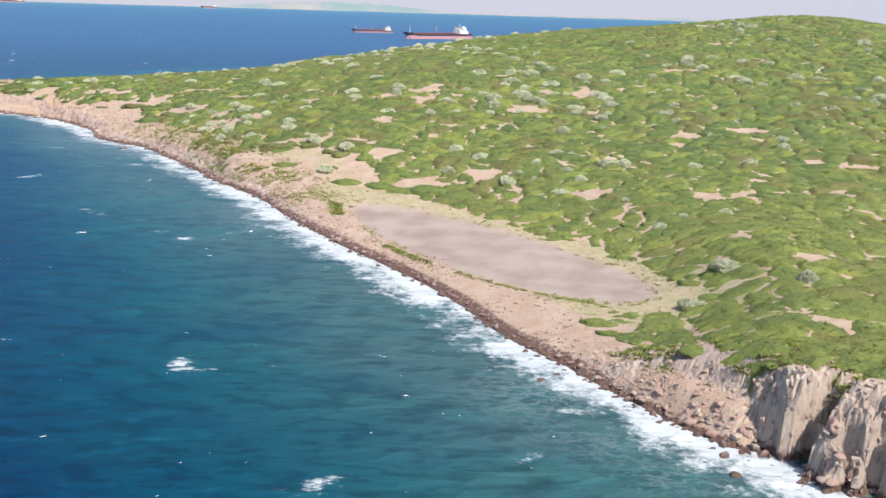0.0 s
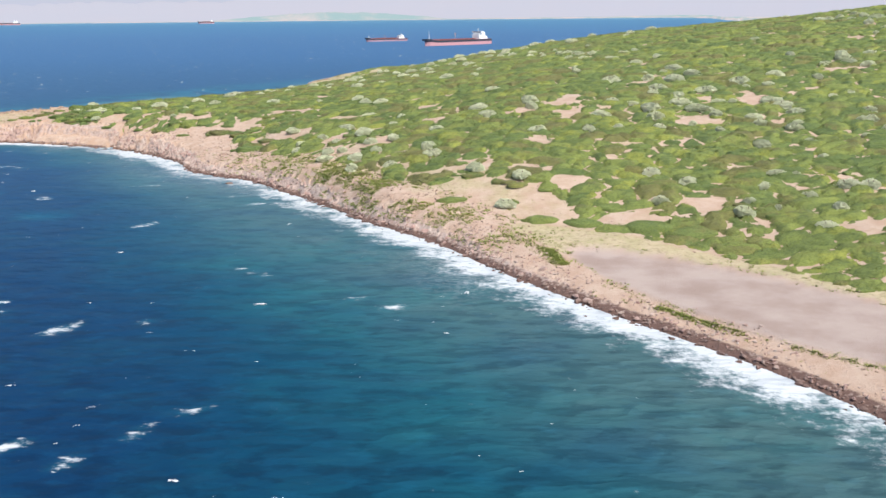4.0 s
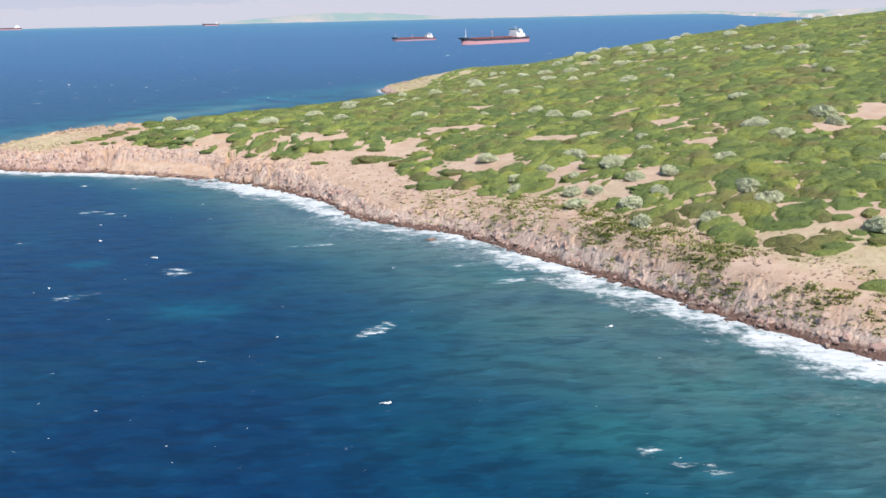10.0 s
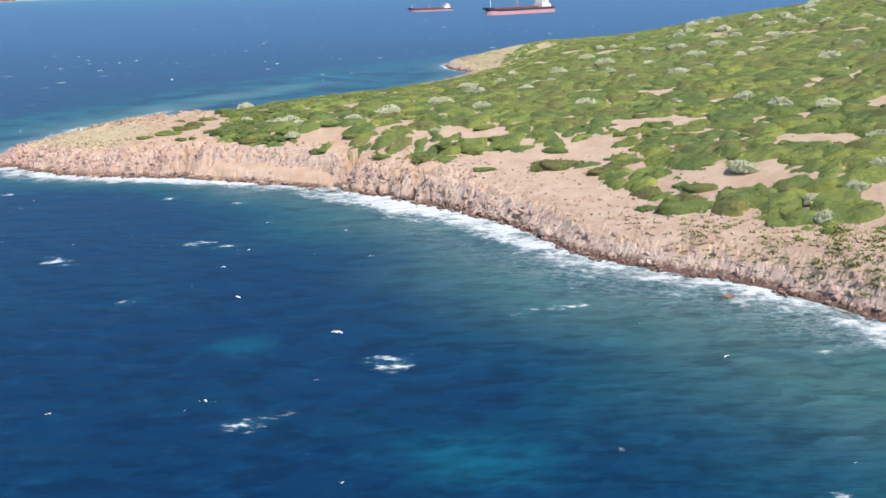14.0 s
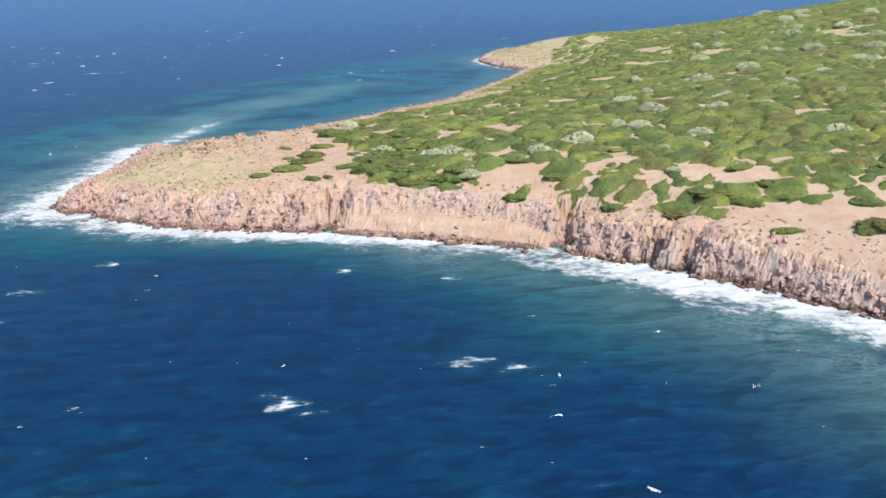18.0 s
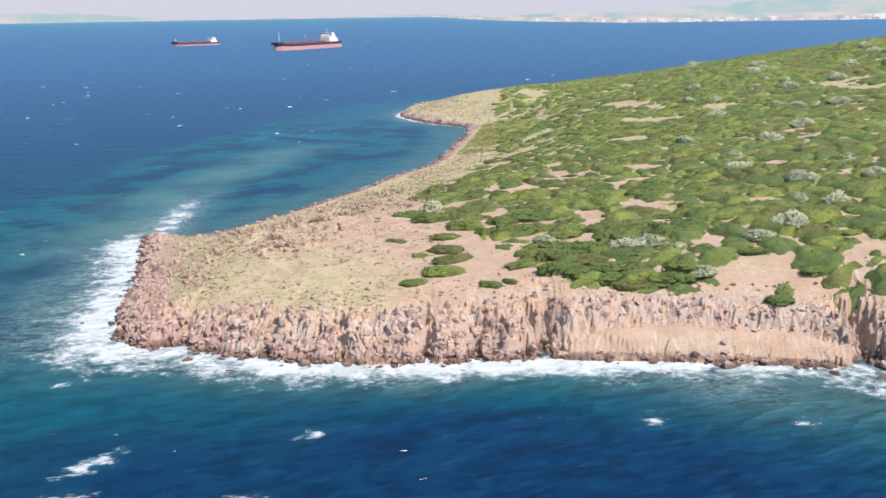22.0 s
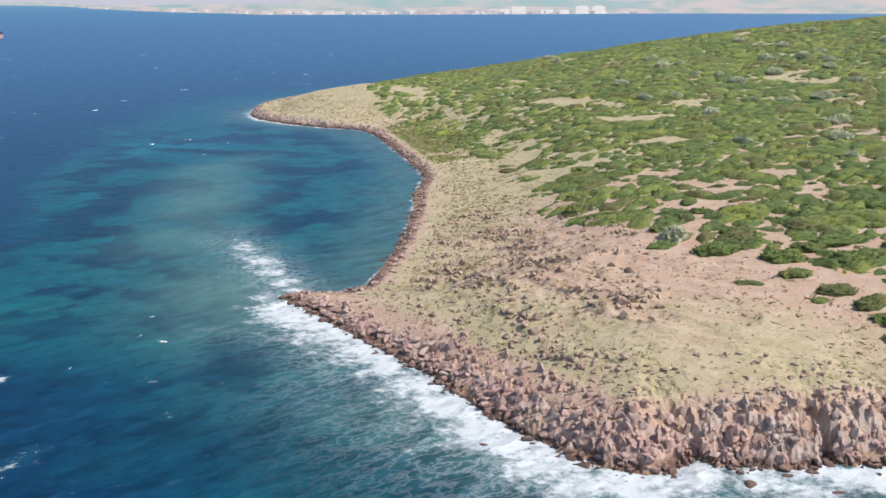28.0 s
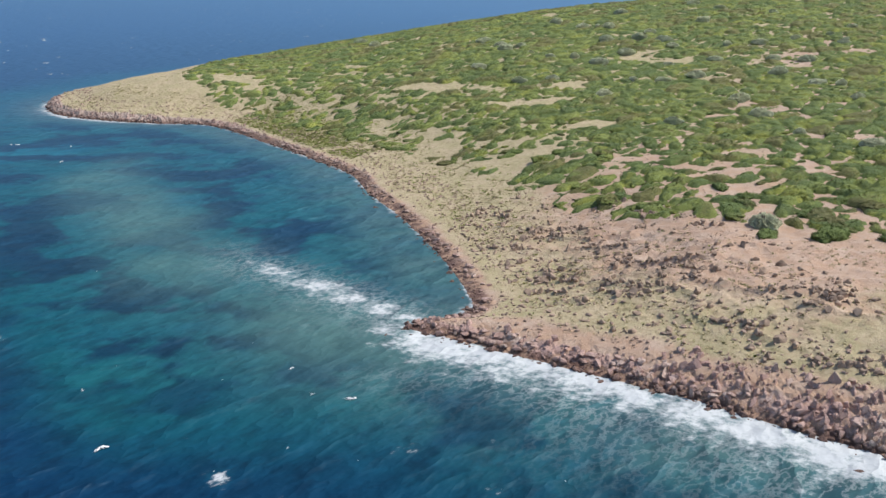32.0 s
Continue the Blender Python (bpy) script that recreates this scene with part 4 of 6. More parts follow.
# cushions that stand alone at the edge of the turf: x, y, radius
EDGE = [(-150, 384, 2.6), (-154, 373, 1.2), (-153, 369, 1), (-150, 365, 1.6), (-161.5, 358.6, 1.9), (-151, 357, 1.5), (-143, 360, 1.9),
        (-143.5, 354, 1), (-142, 371, 1.6), (-142, 364, 1.5), (-134.8, 308.4, 1.4), (-123.5, 302, 1.7), (-111, 299.4, 2.2), (-107.3, 287.9, 1.5),
        (-103.9, 299.2, 1.7), (-96.8, 285.7, 2.6), (-90.3, 280.2, 1.9), (-87.7, 262.9, 1.3), (-83.1, 260.6, 2.9), (-76.4, 259.9, 2.6),
        (-40.3, 207.7, 1.6)]
EDGE += [(-35.7, 196.6, 2), (-21.9, 184.5, 2.8), (-15.3, 182.6, 2.3), (-6.5, 178.1, 2.9), (0.1, 174.5, 3), (4.6, 168.1, 2.2), (-153.4, 321.6, 2),
         (-151.6, 319.5, 2.1), (-149.6, 317.7, 2.1), (-147.5, 316, 2), (-151.8, 325.7, 2.1), (-149.8, 322.2, 2.3), (-147.1, 319, 2.3),
         (-144.5, 315.9, 2.1), (-142.5, 315.4, 2.1), (-161.5, 321.7, 1.2), (-159.4, 321.5, 0.9), (-169.1, 325.4, 1.2), (-165, 328.1, 1.7),
         (-165.5, 326.9, 1.7), (-162.8, 331.3, 2)]
EDGE += [(-162.7, 335.3, 1.9), (-161.4, 340.8, 2), (-157.3, 344.9, 2.5), (-154.8, 352.5, 2.4), (-152.4, 339.2, 2.8), (-151.8, 345.4, 1.9),
         (-147.3, 344.4, 2.6), (-144.9, 339, 1.7), (-154.7, 329.9, 1.1), (-155.8, 326.1, 1.8), (-148.7, 326.3, 2.8), (-147.6, 334, 2.3),
         (-142.1, 333.2, 2.2), (-143, 328.3, 2.8), (-137.8, 328.7, 2.8), (-140.2, 322.1, 2.5), (-141.6, 316.8, 2.4), (-159.9, 351.9, 2.4),
         (-167.2, 342.2, 1), (-146.5, 350, 2.2), (-166, 335, 1)]
ex, ey, er = (np.array(c) for c in zip(*EDGE))
clear = np.array([np.hypot(ex - a, ey - b).min() for a, b in zip(bx, by)]) > 3.0
clear &= ~((bx < -155) & (by > 318) & (by < 385))
bx, by, size = np.concatenate([bx[clear], ex]), np.concatenate([by[clear], ey]), np.concatenate([size[clear], er * 0.85])
bz = height_at(bx, by)
radius = np.stack([size * npr.uniform(1.1, 1.9, len(bx)), size * npr.uniform(0.7, 1.0, len(bx))], 1)
tall = size * npr.uniform(0.45, 0.8, len(bx))
turn = npr.normal(-0.15, 0.4, len(bx))
close = np.argsort(np.hypot((bx + 160) * 1.0, (by - 335) * 0.7))[:280]
single = np.zeros(len(bx), bool)
single[close] = True
far_side = ~((bx < -85) & (by > 280) & (by < 400)) & ~((np.abs((bx + 45) * 0.77 + (by - 215) * 0.64) < 32) & (by < 330)) & ~((bx < 50) & (by < 130))
for flag, kinds, label in ((~single & ~far_side, mid_kinds, "low wind-shaped green cushions above the shore"), (~single & far_side, far_kinds, "green cushions rising out of the scrub on the hill")):
    w = np.nonzero(flag)[0]
    v, f = scatter(kinds, bx[w], by[w], bz[w], radius[w], tall[w], turn[w], npr.randint(0, len(kinds), len(w)))
    tagged(fast_object("scrub_cushions", v, f, green_far, smooth=True), label, "scrub", kind="stuff")

near_meshes = []
for k in range(8):
    bm = dome(rng, 4, 0.50, 0.20)
    base = [v.co.copy() for v in bm.verts if v.co.z > 0.06]
    for _ in range(300):
        p = rng.choice(base) + Vector((rng.uniform(-0.05, 0.05), rng.uniform(-0.05, 0.05), -0.03))
        a = rng.random() * 6.28
        side = Vector((math.cos(a), math.sin(a), 0)) * rng.uniform(0.03, 0.06)
        lean = Vector((rng.uniform(-0.05, 0.05) + p.x * 0.08, rng.uniform(-0.05, 0.05) + p.y * 0.08, rng.uniform(0.08, 0.17)))
        bm.faces.new([bm.verts.new(p - side), bm.verts.new(p + side), bm.verts.new(p + lean)])
    me = bpy.data.meshes.new("cushion_shrub")
    bm.to_mesh(me)
    bm.free()
    me.materials.append(green_one)
    me.polygons.foreach_set("use_smooth", [True] * len(me.polygons))
    near_meshes.append(me)
for n in np.nonzero(single)[0]:
    ob = new("cushion_shrub", near_meshes[n % 8])
    ob.matrix_basis = pose(bx[n], by[n], bz[n], 0, 0, math.degrees(turn[n])) @ Matrix.Diagonal((radius[n, 0], radius[n, 1], tall[n], 1))
    small = size[n] < 1.1
    tagged(ob, "small round green cushion shrub on tan soil" if small else "broad low green cushion shrub with fine leaves", "shrub", "cushion shrubs at the cliff top")


def herb(r):
    bm = bmesh.new()
    for _ in range(14):
        a, q = r.random() * 6.28, r.random() ** 0.5
        p = Vector((math.cos(a) * q, math.sin(a) * q, 0))
        out = Vector((math.cos(a), math.sin(a), 0)) * r.uniform(0.1, 0.4)
        side = Vector((-math.sin(a), math.cos(a), 0)) * r.uniform(0.12, 0.25)
        v = [bm.verts.new(p - side), bm.verts.new(p + side), bm.verts.new(p + out + Vector((0, 0, r.uniform(0.5, 1.0))))]
        bm.faces.new(v)
    return bm


def sprig(r):
    bm = bmesh.new()
    for _ in range(6):
        a, q = r.random() * 6.28, r.random() ** 0.5
        p = Vector((math.cos(a) * q, math.sin(a) * q, -0.15))
        out = Vector((math.cos(a), math.sin(a), 0)) * r.uniform(0.1, 0.6)
        side = Vector((-math.sin(a), math.cos(a), 0)) * r.uniform(0.2, 0.4)
        bm.faces.new([bm.verts.new(p - side), bm.verts.new(p + side), bm.verts.new(p + out + Vector((0, 0, r.uniform(0.5, 1.0))))])
    return bm


sprigs = [arrays(sprig(rng)) for _ in range(8)]
leaf_rng = np.random.RandomState(21)
td = np.array([tree.find((a, b, 0))[2] for a, b in zip(top_x.tolist(), top_y.tolist())])
w = np.nonzero(leaf_rng.rand(len(td)) < np.where(td < 70, 0.30, 0.05) * (top_y < 470))[0]
size = leaf_rng.uniform(0.12, 0.34, len(w))
v, f = scatter(sprigs, top_x[w] + leaf_rng.uniform(-0.25, 0.25, len(w)), top_y[w] + leaf_rng.uniform(-0.25, 0.25, len(w)), top_z[w], np.stack([size, size], 1), size * 0.7,
               leaf_rng.uniform(0, 6.28, len(w)), leaf_rng.randint(0, 8, len(w)))
tagged(fast_object("leaf_sprigs", v, f, green_far), "small leafy sprigs standing up from the scrub", "leaves", kind="stuff")
herbs = [arrays(herb(rng)) for _ in range(8)]
hx, hy = npr.uniform(-205, 45, 240000), npr.uniform(60, 560, 240000)
hd, hu = coast(hx, hy)
heast = hx - np.interp(hy, [r[0] for r in POINT], [r[1] for r in POINT])
slope_herbs = np.exp(-((hu - 14.8) / 3.0) ** 2) * step(1.5, 3.5, hd) * step(16, 9, hd)
where = slope_herbs * (pond(hx, hy) < 0.01)
where = np.maximum(where, 0.08 * step(4, 8, hd) * step(6, -4, heast))
where = np.maximum(where, 0.3 * step(8, 11, hd) * step(36, 30, hd) * np.exp(-((hu - 10) / 2.5) ** 2) * (pond(hx, hy) < 0.01))
where = np.maximum(where, 0.26 * step(4, 8, hd) * step(14, -4, heast) * step(385, 400, hy) * step(530, 480, hy))
where = np.maximum(where, 0.95 * np.exp(-((hx + 109 - 0.44 * (hy - 477)) / 9) ** 4 - ((hy - 477) / 26) ** 4) * step(3, 6, hd))
where = where * step(0.42, 0.52, fbm(hx * 0.12, hy * 0.12, 98, 4))
rim = pond(hx, hy)
where = np.maximum(where, 0.6 * (rim > 0.01) * (rim < 0.7))
sel = npr.rand(len(hx)) < where
hx, hy = hx[sel], hy[sel]
hs = npr.uniform(0.14, 0.5, len(hx)) * (1 + 0.5 * slope_herbs[sel])
v, f = scatter(herbs, hx, hy, height_at(hx, hy) - 0.02, np.stack([hs, hs], 1), hs * 0.5, npr.uniform(0, 6.28, len(hx)), npr.randint(0, 8, len(hx)))
tagged(fast_object("herbs", v, f, herb_leaf), "sparse low herbs and grass tufts on stony soil", "herbs", kind="stuff")


# a green line of herbs along the seaward rim of the dry pond, trailing off to the north-west
a = npr.uniform(0.3, 2.8, 5200)
k = 1.02 + 0.10 * np.abs(npr.normal(0, 0.6, 5200))
c, q = math.cos(radians(-52.5)), math.sin(radians(-52.5))
eu, ev = 35 * k * np.cos(a), -10 * k * np.sin(a)
hx, hy = 2.6 + eu * c - ev * q, 144.3 + eu * q + ev * c
sel = (pond(hx, hy) < 0.3) & (npr.rand(5200) < 0.45 - 0.007 * eu) & (fbm(hx * 0.15, hy * 0.15, 91, 3) > 0.42) & (coast(hx, hy)[0] > 3.5)
hx, hy = hx[sel], hy[sel]
hs = npr.uniform(0.15, 0.45, len(hx))
v, f = scatter(herbs, hx, hy, height_at(hx, hy) - 0.02, np.stack([hs, hs], 1), hs * 0.5, npr.uniform(0, 6.28, len(hx)), npr.randint(0, 8, len(hx)))
tagged(fast_object("pond_herbs", v, f, herb_leaf), "line of green herbs along the rim of the dry pond", "herbs", kind="stuff")
# a fresh green sward of herbs above the inner end of the cove
hy = npr.uniform(448, 504, 5000)
hx = -109 + 0.44 * (hy - 477) + npr.normal(0, 6.5, 5000)
hd, hu = coast(hx, hy)
sel = (hd > 4) & (fbm(hx * 0.12, hy * 0.12, 90, 3) > 0.38)
hx, hy = hx[sel], hy[sel]
hs = npr.uniform(0.25, 0.5, len(hx))
v, f = scatter(herbs, hx, hy, height_at(hx, hy) - 0.02, np.stack([hs, hs], 1), hs * 0.45, npr.uniform(0, 6.28, len(hx)), npr.randint(0, 8, len(hx)))
tagged(fast_object("cove_herbs", v, f, herb_leaf), "fresh green herbs above the stony shore of the cove", "herbs", kind="stuff")
# tufts of dry grass roughen the turf of the western point
hx, hy = npr.uniform(-200, -95, 60000), npr.uniform(316, 560, 60000)
hd, hu = coast(hx, hy)
heast = hx - np.interp(hy, [r[0] for r in POINT], [r[1] for r in POINT])
sel = npr.rand(len(hx)) < step(3.5, 6, hd) * step(10, -2, heast) * (1 - 0.75 * np.exp(-((hx + 182) / 14) ** 2 - ((hy - 332) / 15) ** 2)) * (0.12 + 0.88 * step(0.42, 0.6, fbm(hx * 0.22, hy * 0.22, 94, 4)))
hx, hy = hx[sel], hy[sel]
hs = npr.uniform(0.10, 0.34, len(hx))
v, f = scatter(herbs, hx, hy, height_at(hx, hy) - 0.02, np.stack([hs, hs], 1), hs * 0.55, npr.uniform(0, 6.28, len(hx)), npr.randint(0, 8, len(hx)))
tagged(fast_object("grass_tufts", v, f, dry_leaf), "tufts of dry olive and straw-coloured grass on stony turf", "grass", kind="stuff")

bank = np.nonzero((shore_num > 12.4) & (shore_num < 18.6) | (shore_num > 3.2) & (shore_num < 7))[0]
pick = npr.choice(bank, 15000)
away = npr.uniform(1.6, 13, 15000)
hx, hy = (shore[pick] + inward[pick] * away[:, None] + npr.uniform(-0.5, 0.5, (15000, 2))).T
lush = np.exp(-((shore_num[pick] - 15) / 2.0) ** 2) * step(13, 7, away) + step(3.3, 3.6, shore_num[pick]) * step(7.0, 6.4, shore_num[pick]) * step(3, 5, away)
sel = (npr.rand(15000) < lush) & (fbm(hx * 0.2, hy * 0.2, 99, 3) > 0.46)
hx, hy = hx[sel], hy[sel]
hs = npr.uniform(0.2, 0.55, len(hx))
v, f = scatter(herbs, hx, hy, height_at(hx, hy) - 0.03, np.stack([hs, hs], 1), hs * 0.6, npr.uniform(0, 6.28, len(hx)), npr.randint(0, 8, len(hx)))
tagged(fast_object("bank_herbs", v, f, herb_leaf), "green herb tufts growing on the steep stony bank", "herbs", kind="stuff")


def grey_shrub(seed):
    """A taller silvery shrub: short stems and a crown of many leafy clumps."""
    r = random.Random(seed)
    root = new("grey_shrub")
    bm = bmesh.new()
    for _ in range(5):
        a, lean = r.random() * 6.28, r.uniform(0.2, 0.6)
        m = Matrix.Translation((math.cos(a) * 0.25, math.sin(a) * 0.25, 0.22)) @ Matrix.Rotation(a, 4, "Z") @ Matrix.Rotation(lean, 4, "Y")
        bmesh.ops.create_cone(bm, segments=5, radius1=0.06, radius2=0.03, depth=0.75, matrix=m)
    part("stem", bm, twig, root)
    bm = bmesh.new()
    made = bmesh.ops.create_icosphere(bm, subdivisions=4, radius=0.84, matrix=Matrix.Diagonal((1, 1, 0.66, 1)))
    drift = Vector((seed * 3.1, seed * 1.7, 0))
    for v in made["verts"]:
        billow = 0.45 * (0.5 - abs(noise.noise(v.co * 2.4 + drift))) + 0.36 * (0.5 - abs(noise.noise(v.co * 5.5 + drift)))
        v.co = v.co * (0.72 + billow + 0.25 * noise.noise(v.co * 1.2 + drift))
        v.co.z = max(v.co.z, -0.1)
    base = [(v.co.copy(), v.co.normalized()) for v in made["verts"] if v.co.z > 0.02]
    for n in range(460):
        p, out = r.choice(base)
        out = (out + Vector((r.uniform(-0.3, 0.3), r.uniform(-0.3, 0.3), r.uniform(0.0, 0.4)))).normalized()
        side = out.orthogonal().normalized() * r.uniform(0.05, 0.10)
        other = out.cross(side)
        ring = [bm.verts.new(p + side), bm.verts.new(p - side * 0.5 + other * 0.87), bm.verts.new(p - side * 0.5 - other * 0.87)]
        tip = bm.verts.new(p + out * r.uniform(0.06, 0.13))
        for k in range(3):
            bm.faces.new((ring[k], ring[(k + 1) % 3], tip))
    part("crown", bm, grey_leaf, root, "silvery grey-green leaf clumps", smooth=False)
    return tagged(root, "rounded silver-green shrub rising above the green scrub", "shrub", "grey shrubs on the hill")


# x, y, half width
GREY = [(40, 110, 1.3), (28, 112, 1.7), (34, 122, 2), (30, 147, 1.3), (34, 150, 0.9), (41, 153, 1.4), (27, 162, 0.9), (17, 170, 1.7), (21, 176, 1.5), (8, 179, 2),
        (19, 184, 1.6), (43, 187, 1.6), (-3, 187, 1.7), (30, 189, 2.2), (14, 190, 1.3), (54, 190, 2.7), (27, 190, 2.2), (-27, 192, 2.1), (3, 196, 2.7), (21, 197, 1.1),
        (18, 198, 1.7), (-24, 201, 2.7), (-2, 202, 1.6), (-32, 208, 2.7), (29, 208, 1.2), (65, 208, 1.9), (21, 217, 2.1), (-48, 220, 1.5), (46, 223, 1.3), (-40, 223, 2),
        (-56, 224, 1.6), (30, 228, 2), (-41, 229, 2.6)]
GREY += [(-56, 232, 2.7), (5, 233, 1.6), (83, 233, 2.7), (-52, 234, 1.4), (-9, 234, 1.6), (-3, 235, 1.6), (-63, 237, 2.4), (76, 237, 1.4), (-19, 237, 1.9), (48, 238, 2.1),
         (25, 238, 2.3), (-60, 241, 1.3), (-49, 242, 1.8), (-54, 242, 1.5), (-63, 242, 1.4), (98, 244, 2.7), (33, 245, 2.4), (85, 246, 1.8), (17, 246, 2.4), (-5, 246, 2.3),
         (-40, 246, 1.8), (15, 248, 2.4), (-62, 249, 1.3), (6, 249, 2.7), (96, 250, 2.3), (32, 250, 2.5), (-56, 250, 2.3), (-71, 250, 1.5), (13, 253, 2.7), (-29, 255, 2.1),
         (-66, 255, 1.4), (-71, 255, 1.4), (-50, 256, 1.8)]
GREY += [(-1, 259, 1.8), (-61, 259, 2), (14, 260, 2.2), (-31, 263, 2.5), (35, 264, 1.9), (21, 264, 2.6), (84, 265, 2.4), (-49, 266, 1.3), (-19, 266, 2.5), (69, 266, 2.7),
         (-75, 268, 1.9), (30, 270, 2.7), (11, 270, 2.6), (-57, 271, 2), (39, 274, 2.7), (63, 280, 2), (22, 284, 2.7), (2, 284, 2.4), (11, 284, 2.1), (-27, 289, 2.6),
         (61, 291, 2.7), (-56, 293, 2.3), (19, 294, 2.7), (-61, 300, 2.2), (-45, 302, 1.1), (-115, 306, 1.1), (-64, 309, 2.3), (-75, 311, 1.4), (-114, 315, 1.1),
         (-140, 315, 1.7), (-89, 317, 2.4), (-141.7, 323.6, 2.2), (-130, 320, 2)]
GREY += [(-139.9, 320.6, 1.2), (-144.6, 324, 2.2), (121, 321, 2.7), (-107, 321, 1.9), (-124, 323, 2.7), (-114, 328, 1.9), (-151.3, 331.3, 1.9), (-32, 333, 1.6), (-116, 333, 1.5),
         (-40, 338, 2.5), (13, 339, 2.1), (1, 339, 1.7), (-98, 341, 1.7), (-68, 343, 2.5), (-77, 344, 1.4), (-108, 344, 2.5), (-61, 349, 1.7), (-95, 350, 1.7),
         (-92, 355, 1.4), (-109, 358, 2.7), (-79, 360, 1.5), (-158, 360, 2.1), (96, 361, 2.7), (-51, 361, 1.9), (1, 365, 1.5), (-103, 365, 1), (-46, 366, 2.2),
         (-69, 369, 1.9), (-82, 369, 1.2), (-102, 371, 1.2), (-3, 372, 2.3), (-56, 380, 2.6), (-88, 382, 2.7)]
GREY += [(-33, 388, 2.7), (-76, 390, 2.6), (-49, 390, 2.7), (-98, 395, 1.9), (-34, 396, 2.1), (-11, 397, 1.9), (-18, 404, 2.3), (-55, 407, 2.6), (-40, 408, 2.1),
         (-22, 411, 1.5), (-61, 412, 2), (25, 414, 1.8), (-46, 417, 1.7), (-62, 419, 1.3), (-77, 419, 2.7), (-26, 424, 2), (6, 428, 2.7), (-20, 429, 2.7), (29, 431, 2.3),
         (-37, 432, 2.7), (-49, 434, 2.7), (-12, 436, 2), (-19, 436, 2.7), (-67, 437, 1.6), (39, 443, 2.7), (-44, 443, 1.5), (-25, 443, 2.7), (-70, 444, 2), (-46, 449, 1.5),
         (-7, 451, 2.5), (17, 458, 2.7), (-5, 460, 2.6), (-58, 463, 2.2)]
GREY += [(-33, 465, 2), (-38, 467, 2.7), (1, 472, 2.7), (-32, 472, 2.1), (-28, 480, 2.4), (-26, 521, 2.3), (-20, 531, 2.5)]
GREY += [(-19, 260, 1.6), (3, 256, 1.7), (6, 243, 2.1), (9, 265, 1.5), (16, 277, 2.7), (16, 290, 1.2), (11, 290, 1.2), (27, 287, 1.0),
         (30, 265, 1.2), (18, 241, 1.5), (12, 235, 1.1), (16, 229, 1.2), (21, 252, 1.7), (24, 252, 1.1), (34, 240, 2.1), (25, 233, 2.4),
         (32, 232, 1.2), (30, 218, 1.4), (10, 184, 1.2), (13, 179, 1.0), (-9, 369, 1.5), (-3, 344, 1.6), (1, 352, 1.6), (5, 352, 1.6), (8, 328, 2.2),
         (20, 322, 1.6), (17, 344, 1.6), (51, 336, 1.7), (51, 301, 1.6), (62, 296, 2.1), (54, 283, 1.8), (60, 284, 2.1), (69, 294, 2.2)]
GREY += [(76, 288, 2.2), (48, 270, 1.4), (70, 261, 2.3), (81, 370, 2.6), (84, 371, 2.2), (90, 366, 1.7), (94, 328, 1.7), (111, 376, 2.2),
         (83, 328, 1.1), (74, 258, 1.2), (90, 264, 1.9), (92, 272, 1.3), (119, 315, 2.3), (104, 262, 1.6), (89, 243, 1.3), (92, 243, 1.2),
         (95, 240, 2.0), (91, 233, 1.3), (95, 238, 1.0), (49, 252, 1.3), (45, 251, 1.2), (51, 230, 1.1), (46, 231, 1.7), (44, 231, 1.5),
         (41, 220, 1.1), (82, 284, 1.7), (64, 203, 1.6), (59, 222, 0.9), (55, 221, 0.6), (51, 211, 1.0)]
spots = list(GREY)
while len(spots) < 270:
    a, b = (npr.uniform(-60, 150), npr.uniform(300, 520))
    if vnoise(np.array([a * 0.045]), np.array([b * 0.045]), 90)[0] < 0.5 + 0.3 * npr.rand():
        continue
    d, u = coast(np.array([a]), np.array([b]))
    if scrub_here(np.array([a]), np.array([b]), d, u)[0] > 0.9 and min(math.hypot(a - p[0], b - p[1]) for p in spots) > 2.5:
        spots.append((a, b, npr.uniform(0.9, 1.8)))
kinds = [grey_shrub(k) for k in range(6)]
spot_z = height_at([p[0] for p in spots], [p[1] for p in spots])
for n, (a, b, r) in enumerate(spots):
    r = min(r, 2.0 if b < 240 else 2.5)
    m = pose(a, b, spot_z[n] + 0.12, 0, 0, npr.uniform(0, 360)) @ Matrix.Diagonal((r * 1.12, r * 0.9, r * (npr.uniform(1.0, 1.5) if r < 1.7 else npr.uniform(0.8, 1.1)), 1))
    if n < 6:
        kinds[n].matrix_basis = m
    else:
        copy_thing(kinds[n % 6], Matrix()).matrix_basis = m


# ---- rocks ----
def stone(r, count=15, squash=(1, 0.8, 0.7)):
    bm = bmesh.new()
    for _ in range(count):
        p = Vector((r.gauss(0, 1), r.gauss(0, 1), r.gauss(0, 1))).normalized() * r.uniform(0.8, 1.05)
        bm.verts.new((p.x * squash[0], p.y * squash[1], p.z * squash[2]))
    made = bmesh.ops.convex_hull(bm, input=bm.verts[:])
    loose = [v for v in bm.verts if not v.link_faces]
    bmesh.ops.delete(bm, geom=loose, context="VERTS")
    return bm


stones = [arrays(stone(rng, 16, (1, rng.uniform(0.6, 0.95), rng.uniform(0.5, 0.85)))) for _ in range(14)]
slabs = [arrays(stone(rng, 12, (rng.uniform(0.7, 1.2), rng.uniform(0.4, 0.7), rng.uniform(0.7, 1.3)))) for _ in range(12)]


